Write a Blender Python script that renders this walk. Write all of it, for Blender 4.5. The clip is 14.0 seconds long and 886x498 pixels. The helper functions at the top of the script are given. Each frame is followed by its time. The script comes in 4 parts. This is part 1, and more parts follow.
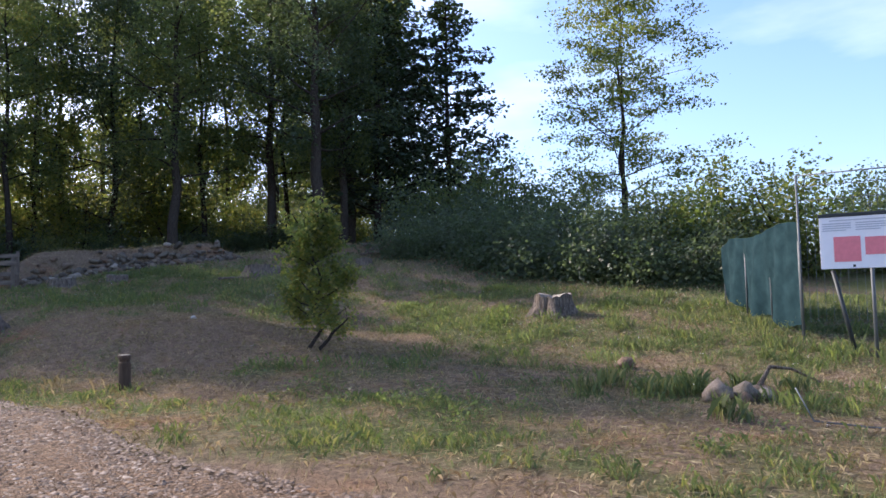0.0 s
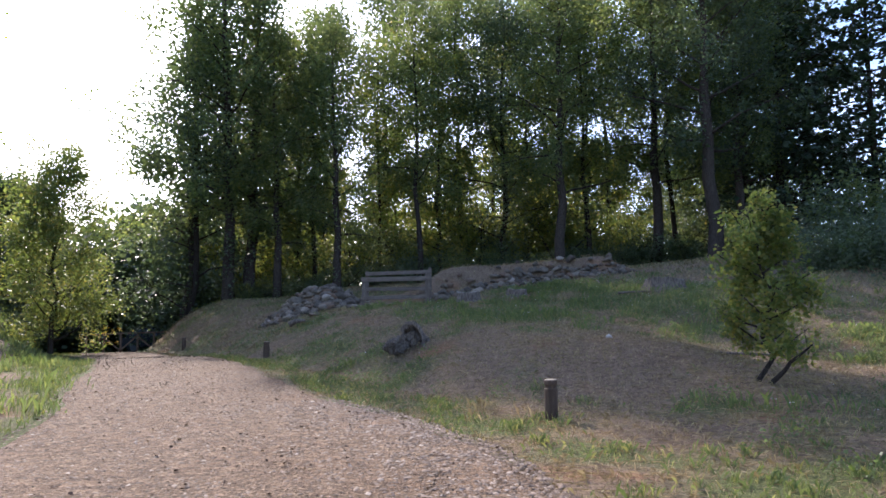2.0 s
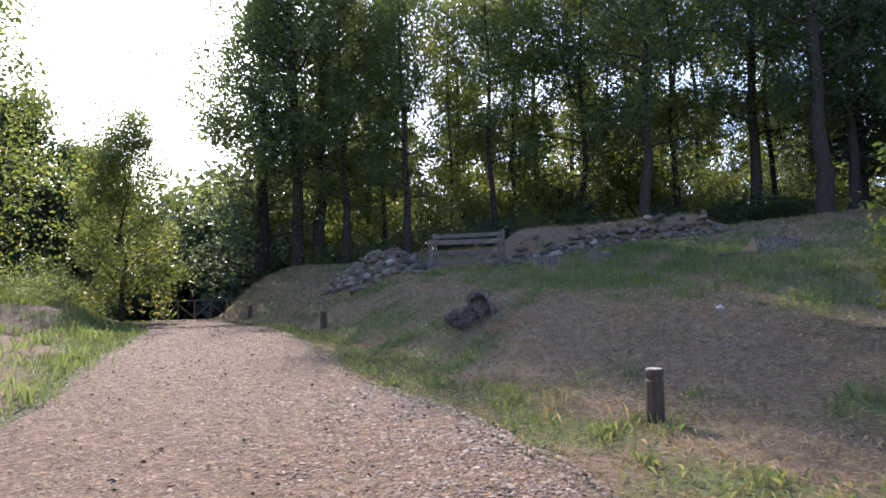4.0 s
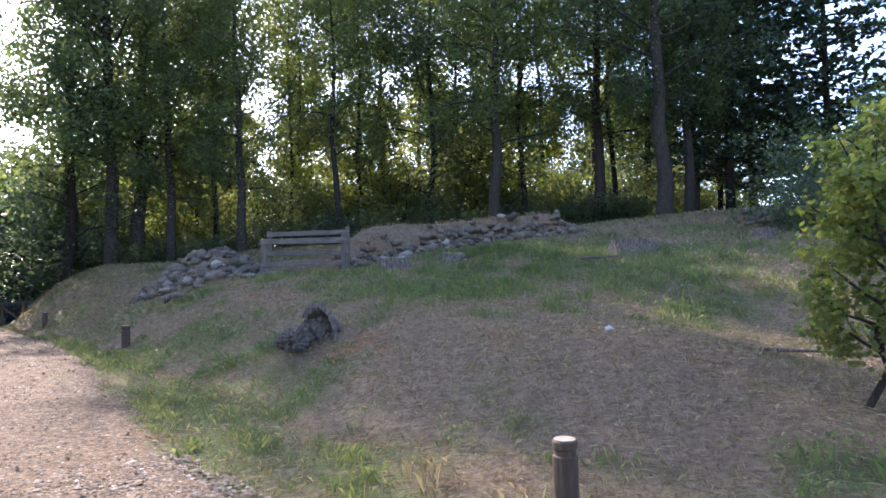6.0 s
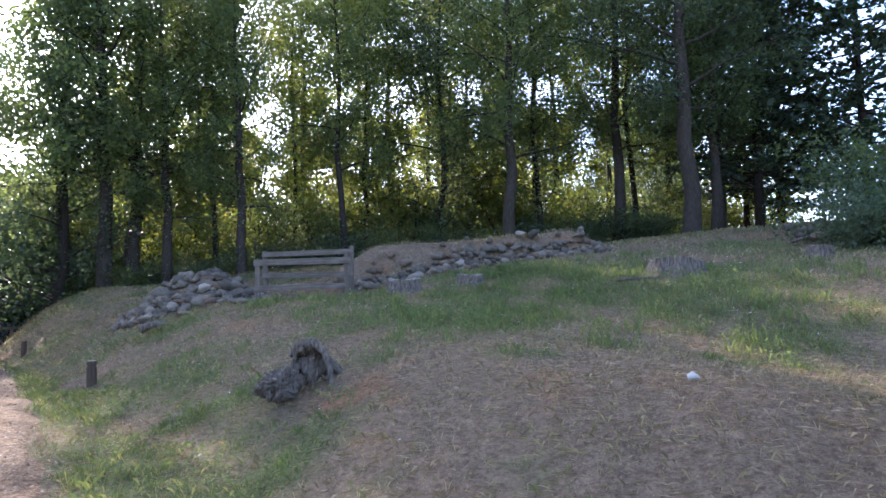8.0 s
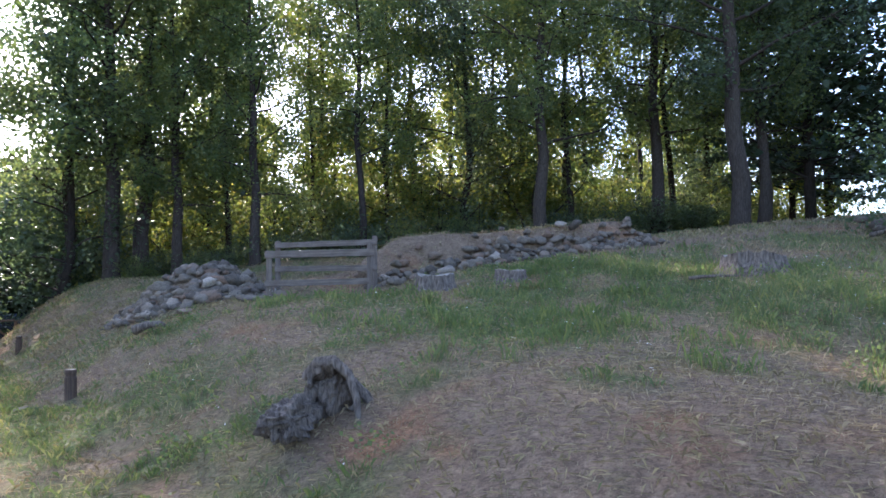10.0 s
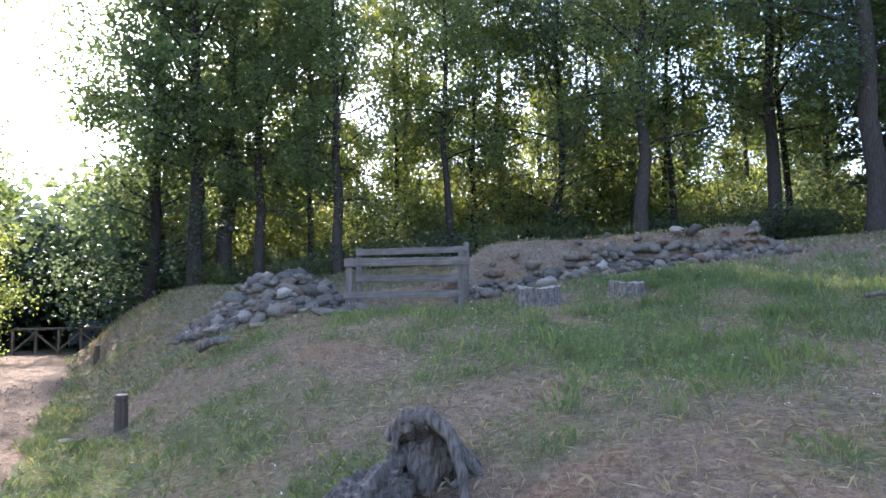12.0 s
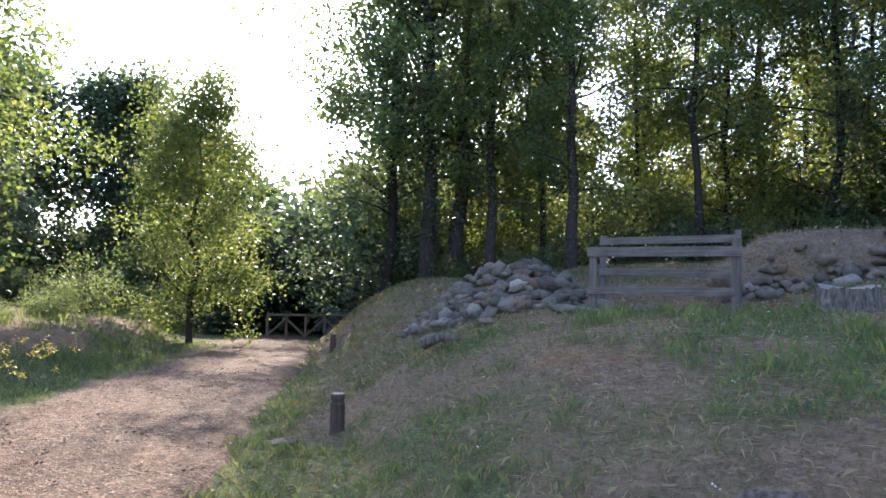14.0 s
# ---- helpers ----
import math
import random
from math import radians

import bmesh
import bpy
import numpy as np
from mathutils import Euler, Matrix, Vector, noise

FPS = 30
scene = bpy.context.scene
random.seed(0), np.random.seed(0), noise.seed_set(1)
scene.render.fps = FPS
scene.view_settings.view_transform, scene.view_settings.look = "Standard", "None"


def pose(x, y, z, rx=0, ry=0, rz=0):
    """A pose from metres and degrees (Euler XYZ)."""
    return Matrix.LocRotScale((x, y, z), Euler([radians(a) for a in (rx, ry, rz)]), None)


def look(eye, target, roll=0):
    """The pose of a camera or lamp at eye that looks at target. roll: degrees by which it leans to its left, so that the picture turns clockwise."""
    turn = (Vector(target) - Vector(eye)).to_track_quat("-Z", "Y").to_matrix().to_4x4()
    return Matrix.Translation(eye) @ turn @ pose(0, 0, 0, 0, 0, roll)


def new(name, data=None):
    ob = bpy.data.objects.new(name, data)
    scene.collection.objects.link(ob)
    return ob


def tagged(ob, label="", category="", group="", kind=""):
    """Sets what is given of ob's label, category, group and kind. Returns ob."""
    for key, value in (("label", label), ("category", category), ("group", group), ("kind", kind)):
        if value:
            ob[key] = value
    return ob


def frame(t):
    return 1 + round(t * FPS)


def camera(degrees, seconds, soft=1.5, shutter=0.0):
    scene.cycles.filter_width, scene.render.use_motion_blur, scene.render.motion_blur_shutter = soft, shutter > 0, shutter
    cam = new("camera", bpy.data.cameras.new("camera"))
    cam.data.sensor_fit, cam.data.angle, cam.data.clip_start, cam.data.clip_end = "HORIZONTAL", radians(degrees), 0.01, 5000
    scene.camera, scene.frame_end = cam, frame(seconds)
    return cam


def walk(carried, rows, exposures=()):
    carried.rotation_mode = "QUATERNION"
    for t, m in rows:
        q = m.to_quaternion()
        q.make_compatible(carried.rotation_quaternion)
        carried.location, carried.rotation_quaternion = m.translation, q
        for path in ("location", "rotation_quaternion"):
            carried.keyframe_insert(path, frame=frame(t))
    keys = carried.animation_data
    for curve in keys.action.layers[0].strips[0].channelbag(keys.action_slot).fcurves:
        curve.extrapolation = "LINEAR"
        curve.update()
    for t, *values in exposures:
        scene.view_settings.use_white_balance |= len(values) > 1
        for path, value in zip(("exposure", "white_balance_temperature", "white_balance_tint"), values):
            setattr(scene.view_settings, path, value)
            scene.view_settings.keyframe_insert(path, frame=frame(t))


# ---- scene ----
cam = camera(63.6, 14.0, soft=1.6)
PATH = [
    (0, (-0.109, -0.661, 1.163), (0.932, 1.041, 1.295), -1.2),
    (0.5, (-0.114, -0.178, 1.163), (0.56, 1.699, 1.308), -0.7),
    (1, (-0.122, 0.382, 1.178), (0.311, 2.326, 1.367), 0.1),
    (1.5, (-0.219, 0.888, 1.188), (-0.055, 2.871, 1.38), 0.9),
    (2, (-0.321, 1.366, 1.215), (-0.243, 3.356, 1.402), -0.3),
    (2.2, (-0.33, 1.577, 1.209), (-0.302, 3.569, 1.385), -0.7),
    (4.3, (-0.111, 3.66, 1.28), (-0.251, 5.653, 1.365), -0.6),
    (4.5, (-0.1, 3.894, 1.3), (-0.147, 5.891, 1.383), -0.3),
    (5, (-0.101, 4.4, 1.334), (-0.059, 6.398, 1.423), -0.8),
    (5.5, (-0.09, 4.951, 1.418), (0.059, 6.944, 1.493), -1.2),
    (6, (-0.132, 5.435, 1.492), (0.163, 7.412, 1.563), -0.7),
    (6.5, (-0.044, 5.884, 1.479), (0.337, 7.845, 1.573), -1.5),
    (7, (0.016, 6.339, 1.501), (0.356, 8.308, 1.582), -1.2),
    (7.5, (-0.009, 6.82, 1.555), (0.292, 8.796, 1.646), -0.5),
    (8, (-0.002, 7.361, 1.57), (0.271, 9.338, 1.699), -0.9),
    (8.2, (-0.018, 7.557, 1.598), (0.229, 9.538, 1.728), -0.8),
    (10.3, (-0.13, 9.587, 1.694), (0.089, 11.572, 1.8), -0.2),
    (10.5, (-0.118, 9.75, 1.703), (0.075, 11.738, 1.82), -0.2),
    (11, (-0.127, 10.24, 1.76), (-0.016, 12.233, 1.891), 0.5),
    (11.5, (-0.225, 10.733, 1.774), (-0.147, 12.727, 1.911), 0.6),
    (12, (-0.274, 11.154, 1.777), (-0.275, 13.15, 1.908), 0.2),
    (12.5, (-0.34, 11.634, 1.741), (-0.456, 13.627, 1.851), 1.3),
    (13, (-0.455, 12.031, 1.755), (-0.632, 14.019, 1.877), 1.4),
    (13.5, (-0.585, 12.472, 1.737), (-1.045, 14.414, 1.881), 1.5),
    (14, (-0.723, 12.863, 1.724), (-1.348, 14.759, 1.836), 2.0),
]
EXPOSURES = ((0.0, 1.0, 5350, 21), (2.0, 1.2, 5250, 20), (5.0, 1.5, 5250, 20), (6.5, 1.98, 5250, 20), (8.0, 2.05, 5250, 20), (10.5, 2.1, 5250, 19), (11.0, 2.05, 5250, 19), (11.5, 2.35, 5250, 19), (12.5, 2.3, 5250, 19), (13.5, 1.75, 5250, 18), (14.0, 1.85, 5250, 18))
walk(cam, [(t, look(e, a, r)) for t, e, a, r in PATH], EXPOSURES)

# ---------------------------------------------------------------- world and sun
SUN_AZ = radians(25.5)        # to the left of +y
SUN_EL = radians(31.0)
world = bpy.data.worlds.new("sky")
scene.world = world
world.use_nodes = True
wn, wl = world.node_tree.nodes, world.node_tree.links
sky = wn.new("ShaderNodeTexSky")
sky.sky_type, sky.sun_disc = "NISHITA", False
sky.sun_elevation, sky.sun_rotation = SUN_EL, -SUN_AZ
sky.air_density, sky.dust_density, sky.ozone_density = 1.0, 2.0, 1.2
wn["Background"].inputs["Strength"].default_value = 0.15
# thin streaks of high cloud: the sky's own light, paler and a little stronger
sky_at = wn.new("ShaderNodeTexCoord")
sky_map = wn.new("ShaderNodeMapping")
sky_map.inputs["Scale"].default_value = (1.0, 1.0, 3.4)
sky_map.inputs["Rotation"].default_value = (0.25, 0.1, 0.4)
cloud = wn.new("ShaderNodeTexNoise")
cloud.inputs["Scale"].default_value, cloud.inputs["Detail"].default_value = 2.6, 6.0
cloud_share = wn.new("ShaderNodeMapRange")
cloud_share.inputs["From Min"].default_value, cloud_share.inputs["From Max"].default_value = 0.48, 0.74
cloud_share.inputs["To Max"].default_value = 0.75
pale = wn.new("ShaderNodeHueSaturation")
pale.inputs["Saturation"].default_value, pale.inputs["Value"].default_value = 0.25, 1.35
veil = wn.new("ShaderNodeMix")
veil.data_type = "RGBA"
wl.new(sky_at.outputs["Generated"], sky_map.inputs["Vector"])
wl.new(sky_map.outputs[0], cloud.inputs["Vector"])
wl.new(cloud.outputs["Fac"], cloud_share.inputs["Value"])
wl.new(sky.outputs[0], pale.inputs["Color"])
wl.new(cloud_share.outputs[0], veil.inputs["Factor"])
wl.new(sky.outputs[0], veil.inputs["A"])
wl.new(pale.outputs[0], veil.inputs["B"])
wl.new(veil.outputs["Result"], wn["Background"].inputs["Color"])
sun_dir = Vector((-math.sin(SUN_AZ) * math.cos(SUN_EL), math.cos(SUN_AZ) * math.cos(SUN_EL), math.sin(SUN_EL)))
sun_lamp = bpy.data.lights.new("sun", "SUN")
sun_lamp.energy, sun_lamp.angle, sun_lamp.color = 5.0, radians(0.6), (1.0, 0.81, 0.56)
sun = new("sun", sun_lamp)
sun.matrix_world = look(sun_dir * 60, (0, 0, 0))


# ---------------------------------------------------------------- materials
class Mat:
    """A small builder round a Principled material."""

    def __init__(self, name, rough=0.85, metal=0.0, spec=0.3):
        self.m = bpy.data.materials.new(name)
        self.m.use_nodes = True
        self.n, self.l = self.m.node_tree.nodes, self.m.node_tree.links
        self.b = self.n["Principled BSDF"]
        self.b.inputs["Roughness"].default_value = rough
        self.b.inputs["Metallic"].default_value = metal
        self.b.inputs["Specular IOR Level"].default_value = spec
        self.coords = self.n.new("ShaderNodeTexCoord").outputs["Object"]

    def noise(self, scale, detail=4.0, rough=0.55, stretch=None):
        at = self.coords
        if stretch:
            mp = self.n.new("ShaderNodeMapping")
            mp.inputs["Scale"].default_value = stretch
            self.l.new(at, mp.inputs["Vector"])
            at = mp.outputs[0]
        t = self.n.new("ShaderNodeTexNoise")
        t.inputs["Scale"].default_value = scale
        t.inputs["Detail"].default_value = detail
        t.inputs["Roughness"].default_value = rough
        self.l.new(at, t.inputs["Vector"])
        return t.outputs["Fac"]

    def ramp(self, fac, stops):
        r = self.n.new("ShaderNodeValToRGB")
        e = r.color_ramp.elements
        while len(e) < len(stops):
            e.new(0.5)
        for k, (p, c) in zip(e, stops):
            k.position, k.color = p, (*c, 1)
        self.l.new(fac, r.inputs["Fac"])
        return r.outputs["Color"]

    def mix(self, a, b, fac, mode="MIX"):
        x = self.n.new("ShaderNodeMix")
        x.data_type, x.blend_type = "RGBA", mode
        for sock, v in ((x.inputs["Factor"], fac), (x.inputs["A"], a), (x.inputs["B"], b)):
            if isinstance(v, (int, float)):
                sock.default_value = v
            elif isinstance(v, tuple):
                sock.default_value = (*v, 1)
            else:
                self.l.new(v, sock)
        return x.outputs["Result"]

    def band(self, fac, a, b):
        r = self.n.new("ShaderNodeMapRange")
        r.inputs["From Min"].default_value, r.inputs["From Max"].default_value = a, b
        self.l.new(fac, r.inputs["Value"])
        return r.outputs[0]

    def rand(self):
        return self.n.new("ShaderNodeObjectInfo").outputs["Random"]

    def island(self):
        return self.n.new("ShaderNodeNewGeometry").outputs["Random Per Island"]

    def colour(self, c):
        if isinstance(c, tuple):
            self.b.inputs["Base Color"].default_value = (*c, 1)
        else:
            self.l.new(c, self.b.inputs["Base Color"])
        self.c = c
        return self

    def bump(self, fac, strength=0.5, dist=0.02):
        bp = self.n.new("ShaderNodeBump")
        bp.inputs["Strength"].default_value, bp.inputs["Distance"].default_value = strength, dist
        self.l.new(fac, bp.inputs["Height"])
        self.l.new(bp.outputs[0], self.b.inputs["Normal"])
        return self

    def see_through(self, share, tint=(1, 1, 1)):
        """Leaves let light through: part of the light comes out at the back."""
        tr = self.n.new("ShaderNodeBsdfTranslucent")
        col = self.mix(self.c, tint, 1.0, "MULTIPLY")
        self.l.new(col, tr.inputs["Color"])
        mx = self.n.new("ShaderNodeMixShader")
        mx.inputs[0].default_value = share
        self.l.new(self.b.outputs[0], mx.inputs[1])
        self.l.new(tr.outputs[0], mx.inputs[2])
        self.l.new(mx.outputs[0], self.n["Material Output"].inputs["Surface"])
        return self


def leaf_material(name, stops, share=0.5, tint=(1.6, 1.7, 0.7)):
    k = Mat(name, 0.5, 0, 0.35)
    a = k.ramp(k.island(), stops)
    big = k.band(k.noise(0.45, 2.0), 0.3, 0.7)
    c = k.mix(a, k.mix(a, (0.75, 0.85, 0.6), 1.0, "MULTIPLY"), big)
    return k.colour(c).see_through(share, tint).m


LEAF_WOOD = leaf_material("woodland_leaf", ((0.0, (0.082, 0.105, 0.058)), (0.6, (0.115, 0.138, 0.07)), (1.0, (0.16, 0.17, 0.075))), 0.6, (1.8, 1.8, 1.05))
LEAF_DARK = leaf_material("dark_leaf", ((0.0, (0.064, 0.084, 0.056)), (1.0, (0.10, 0.122, 0.074))), 0.5, (1.5, 1.55, 1.0))
LEAF_FRESH = leaf_material("fresh_leaf", ((0.0, (0.10, 0.128, 0.048)), (0.7, (0.155, 0.175, 0.058)), (1.0, (0.24, 0.205, 0.07))), 0.62, (1.8, 1.75, 0.95))
LEAF_DRY = leaf_material("yellowing_leaf", ((0.0, (0.10, 0.122, 0.048)), (0.75, (0.15, 0.168, 0.06)), (1.0, (0.225, 0.195, 0.065))), 0.55, (1.65, 1.7, 0.95))
NEEDLE = leaf_material("needle", ((0.0, (0.036, 0.055, 0.042)), (1.0, (0.068, 0.09, 0.06))), 0.25)
GRASS_GREEN = leaf_material("green_blade", ((0.0, (0.085, 0.112, 0.052)), (0.65, (0.135, 0.155, 0.072)), (1.0, (0.27, 0.24, 0.12))), 0.4, (1.4, 1.4, 0.7))
GRASS_DRY = leaf_material("straw_blade", ((0.0, (0.14, 0.102, 0.057)), (0.6, (0.255, 0.195, 0.115)), (1.0, (0.38, 0.30, 0.185))), 0.3, (1.2, 1.1, 0.9))


def m_ground():
    k = Mat("dry_turf", 0.95, 0, 0.1)
    fine = k.mix(k.noise(46, 7, 0.78), k.noise(6, 5, 0.7), 0.35)
    soil = k.ramp(fine, ((0.3, (0.075, 0.054, 0.036)), (0.5, (0.19, 0.138, 0.09)), (0.7, (0.335, 0.255, 0.172))))
    green = k.ramp(k.noise(40, 5, 0.6), ((0.3, (0.055, 0.068, 0.024)), (0.7, (0.165, 0.175, 0.068))))
    at = k.n.new("ShaderNodeAttribute")
    at.attribute_name = "turf"
    patch = k.band(k.mix(at.outputs["Color"], k.noise(3.5, 5, 0.65), 0.45), 0.36, 0.62)
    red = k.band(k.noise(0.8, 3, 0.5), 0.58, 0.72)
    soil = k.mix(soil, k.mix(soil, (1.25, 0.98, 0.8), 1.0, "MULTIPLY"), red)
    c = k.mix(soil, green, patch)
    litter = k.ramp(k.noise(16, 7, 0.8), ((0.36, (0.42, 0.4, 0.4)), (0.5, (0.92, 0.9, 0.88)), (0.64, (1.3, 1.27, 1.2))))
    k.colour(k.mix(c, litter, 0.85, "MULTIPLY"))
    return k.bump(k.mix(k.noise(35, 6, 0.7), k.noise(7, 4, 0.6), 0.4), 1.0, 0.06).m


def m_gravel():
    k = Mat("trodden_gravel", 0.9, 0, 0.2)
    v = k.n.new("ShaderNodeTexVoronoi")
    v.inputs["Scale"].default_value = 42
    k.l.new(k.coords, v.inputs["Vector"])
    g = k.ramp(v.outputs["Color"], ((0.0, (0.088, 0.058, 0.036)), (0.5, (0.20, 0.138, 0.088)), (1.0, (0.38, 0.285, 0.195))))
    dirt = k.ramp(k.noise(18, 5, 0.6), ((0.3, (0.13, 0.083, 0.05)), (0.7, (0.29, 0.198, 0.124))))
    base = k.mix(g, dirt, k.band(k.noise(0.7, 5, 0.6), 0.38, 0.66))
    mott = k.ramp(k.noise(9, 7, 0.8), ((0.34, (0.26, 0.22, 0.18)), (0.48, (0.62, 0.56, 0.48)), (0.64, (1.0, 0.92, 0.8))))
    k.colour(k.mix(base, mott, 0.95, "MULTIPLY"))
    return k.bump(k.mix(v.outputs["Distance"], k.noise(9, 7, 0.8), 0.6), 1.0, 0.07).m


def m_bark(name, a, b, moss=0.0):
    k = Mat(name, 0.95, 0, 0.15)
    n = k.noise(7, 6, 0.65, (4, 4, 0.6))
    k.colour(k.ramp(n, ((0.3, a), (0.7, b))))
    return k.bump(n, 1.0, 0.04).m


def m_stone():
    k = Mat("field_stone", 0.85, 0, 0.25)
    base = k.ramp(k.rand(), ((0.0, (0.075, 0.062, 0.048)), (0.35, (0.12, 0.102, 0.078)), (0.7, (0.175, 0.148, 0.112)), (0.9, (0.15, 0.10, 0.065)), (1.0, (0.31, 0.275, 0.22))))
    n = k.noise(9, 6, 0.65)
    c = k.mix(base, k.ramp(n, ((0.3, (0.42, 0.4, 0.38)), (0.7, (1.35, 1.3, 1.22)))), 0.8, "MULTIPLY")
    lichen = k.band(k.noise(4, 4, 0.6), 0.6, 0.72)
    k.colour(k.mix(c, (0.10, 0.10, 0.06), k.mix((0, 0, 0), (0.6, 0.6, 0.6), lichen)))
    return k.bump(n, 0.8, 0.02).m


def m_grain(name, a, b, along="X", rough=0.85, crack=0.5):
    k = Mat(name, rough, 0, 0.2)
    st = {"X": (1.2, 22, 22), "Z": (22, 22, 1.2)}[along]
    n = k.noise(1.6, 6, 0.7, st)
    c = k.ramp(n, ((0.3, a), (0.72, b)))
    blot = k.band(k.noise(3, 3), 0.35, 0.7)
    k.colour(k.mix(c, k.mix(c, (0.7, 0.68, 0.66), 1.0, "MULTIPLY"), blot))
    return k.bump(n, crack, 0.01).m


def m_plain(name, c, rough=0.6, metal=0.0, var=0.25, scale=6):
    k = Mat(name, rough, metal, 0.4)
    lo = tuple(v * (1 - var) for v in c)
    n = k.noise(scale, 5, 0.6)
    k.colour(k.ramp(n, ((0.3, lo), (0.7, c))))
    return k.bump(n, 0.2, 0.004).m


GROUND, GRAVEL, STONE = m_ground(), m_gravel(), m_stone()
PEBBLE = Mat("pebble", 0.85, 0, 0.25)
PEBBLE.colour(PEBBLE.ramp(PEBBLE.island(), ((0.0, (0.08, 0.056, 0.038)), (0.5, (0.16, 0.115, 0.08)), (0.9, (0.24, 0.18, 0.128)), (1.0, (0.36, 0.295, 0.225)))))
PEBBLE = PEBBLE.m
BARK = m_bark("brown_grey_bark", (0.025, 0.02, 0.016), (0.085, 0.068, 0.052))
BARK_DARK = m_bark("dark_bark", (0.018, 0.014, 0.011), (0.055, 0.044, 0.034))
STUMP_SIDE = m_bark("weathered_stump_wood", (0.034, 0.026, 0.02), (0.25, 0.205, 0.16))
STUMP_TOP = m_grain("sawn_grey_wood", (0.16, 0.135, 0.105), (0.36, 0.32, 0.26), "X")
RAIL_WOOD = m_grain("grey_weathered_board", (0.10, 0.078, 0.06), (0.235, 0.195, 0.155), "X")
POST_WOOD = m_grain("grey_weathered_post", (0.09, 0.07, 0.055), (0.21, 0.175, 0.14), "Z")
BROWN_WOOD = m_grain("brown_fence_wood", (0.12, 0.075, 0.045), (0.30, 0.2, 0.125), "X")
LOG_WOOD = m_grain("dark_brown_treated_log", (0.045, 0.03, 0.021), (0.13, 0.09, 0.06), "Z")
LOG_TOP = m_grain("pale_log_end", (0.22, 0.18, 0.13), (0.40, 0.34, 0.26), "X")
NET = Mat("dark_green_netting", 0.95, 0, 0.05)
NET = NET.colour(NET.ramp(NET.noise(4, 4), ((0.3, (0.018, 0.038, 0.042)), (0.7, (0.034, 0.066, 0.07))))).see_through(0.35, (1.3, 1.4, 1.4)).m
STEEL = m_plain("galvanised_steel", (0.14, 0.15, 0.155), 0.6, 0.5)
DARK_STEEL = m_plain("dark_painted_steel", (0.04, 0.045, 0.045), 0.5, 0.3)
PAPER = m_plain("white_printed_panel", (0.78, 0.78, 0.8), 0.5, 0, 0.06)
PINK = m_plain("pink_print", (0.72, 0.22, 0.25), 0.5, 0, 0.15, 14)
PALE_TEXT = m_plain("grey_print", (0.45, 0.47, 0.52), 0.5, 0, 0.1)


# ---------------------------------------------------------------- shape of the land
def sstep(a, b, x):
    u = min(1.0, max(0.0, (x - a) / (b - a)))
    return u * u * (3 - 2 * u)


def along(s, *stops):
    if s <= stops[0][0]:
        return stops[0][1]
    for (a, u), (b, v) in zip(stops, stops[1:]):
        if s <= b:
            return u + (v - u) * sstep(a, b, s)
    return stops[-1][1]


def to_bank(x, y):
    """Distance to the right of the row of bollards, and along it."""
    return 0.88 * (x - 1.25) + 0.47 * (y - 9.7), -0.47 * (x - 1.25) + 0.88 * (y - 9.7)


def from_bank(d, s):
    return 1.25 + 0.884 * d - 0.472 * s, 9.7 + 0.472 * d + 0.884 * s


def ridge(x, y):
    """The long heap of earth and rubble, with a dip behind the wooden barrier."""
    u = (x - 3.4) * 0.975 + (y - 27.0) * 0.22
    v = -(x - 3.4) * 0.22 + (y - 27.0) * 0.975
    h = (0.74 + 0.26 * math.exp(-((u + 2.4) / 1.4) ** 2)) * sstep(-4.4, -2.5, u) * sstep(4.7, 3.1, u)
    h *= math.exp(-(v / 0.62) ** 2) if v < 0 else math.exp(-(v / 2.6) ** 2)
    return h + 0.42 * math.exp(-((x + 0.7) / 1.6) ** 2 - ((y - 25.9) / 0.7) ** 2) + 0.72 * math.exp(-((x + 3.4) / 1.25) ** 2 - ((y - 24.7) / 0.95) ** 2)


def height(x, y):
    d, s = to_bank(x, y)
    z = along(s, (-14, -0.3), (0, 0.0), (11, 0.15), (24, -0.28), (45, -1.0))
    b = along(s, (-7, 0.0), (0, 0.2), (6, 1.0), (13, 1.45), (34, 2.6))
    if d > 0:
        u = min(max(0.0, d - 6.0 * sstep(31, 37, s)) / 4, 1)
        z += b * (1 - (1 - u) ** 2) + 0.12 * max(0, min(d, 26) - 4) * sstep(4, 9, d)
    z += 0.35 * sstep(-5.5, -9, d) + 0.75 * sstep(-4.4, -6.2, d) * sstep(12, 17, s) * sstep(33, 29, s)
    z += 0.42 * math.exp(-((x - 3.4) / 2.0) ** 2 - ((y - 12.7) / 1.9) ** 2)
    z += 0.15 * math.exp(-((x - 10.5) / 4.5) ** 2 - ((y - 31.0) / 4.5) ** 2)
    z += ridge(x, y) - 0.3 * math.exp(-((x + 1.0) / 1.5) ** 2 - ((y - 23.7) / 1.3) ** 2)
    lump = noise.noise(Vector((x * 0.5, y * 0.5, 3.1))) * 0.07 + noise.noise(Vector((x * 1.7, y * 1.7, 7.7))) * 0.03
    return z + lump * sstep(0.4, -0.6, -abs(d + 2.6) + 2.2) if d < 0 else z + lump


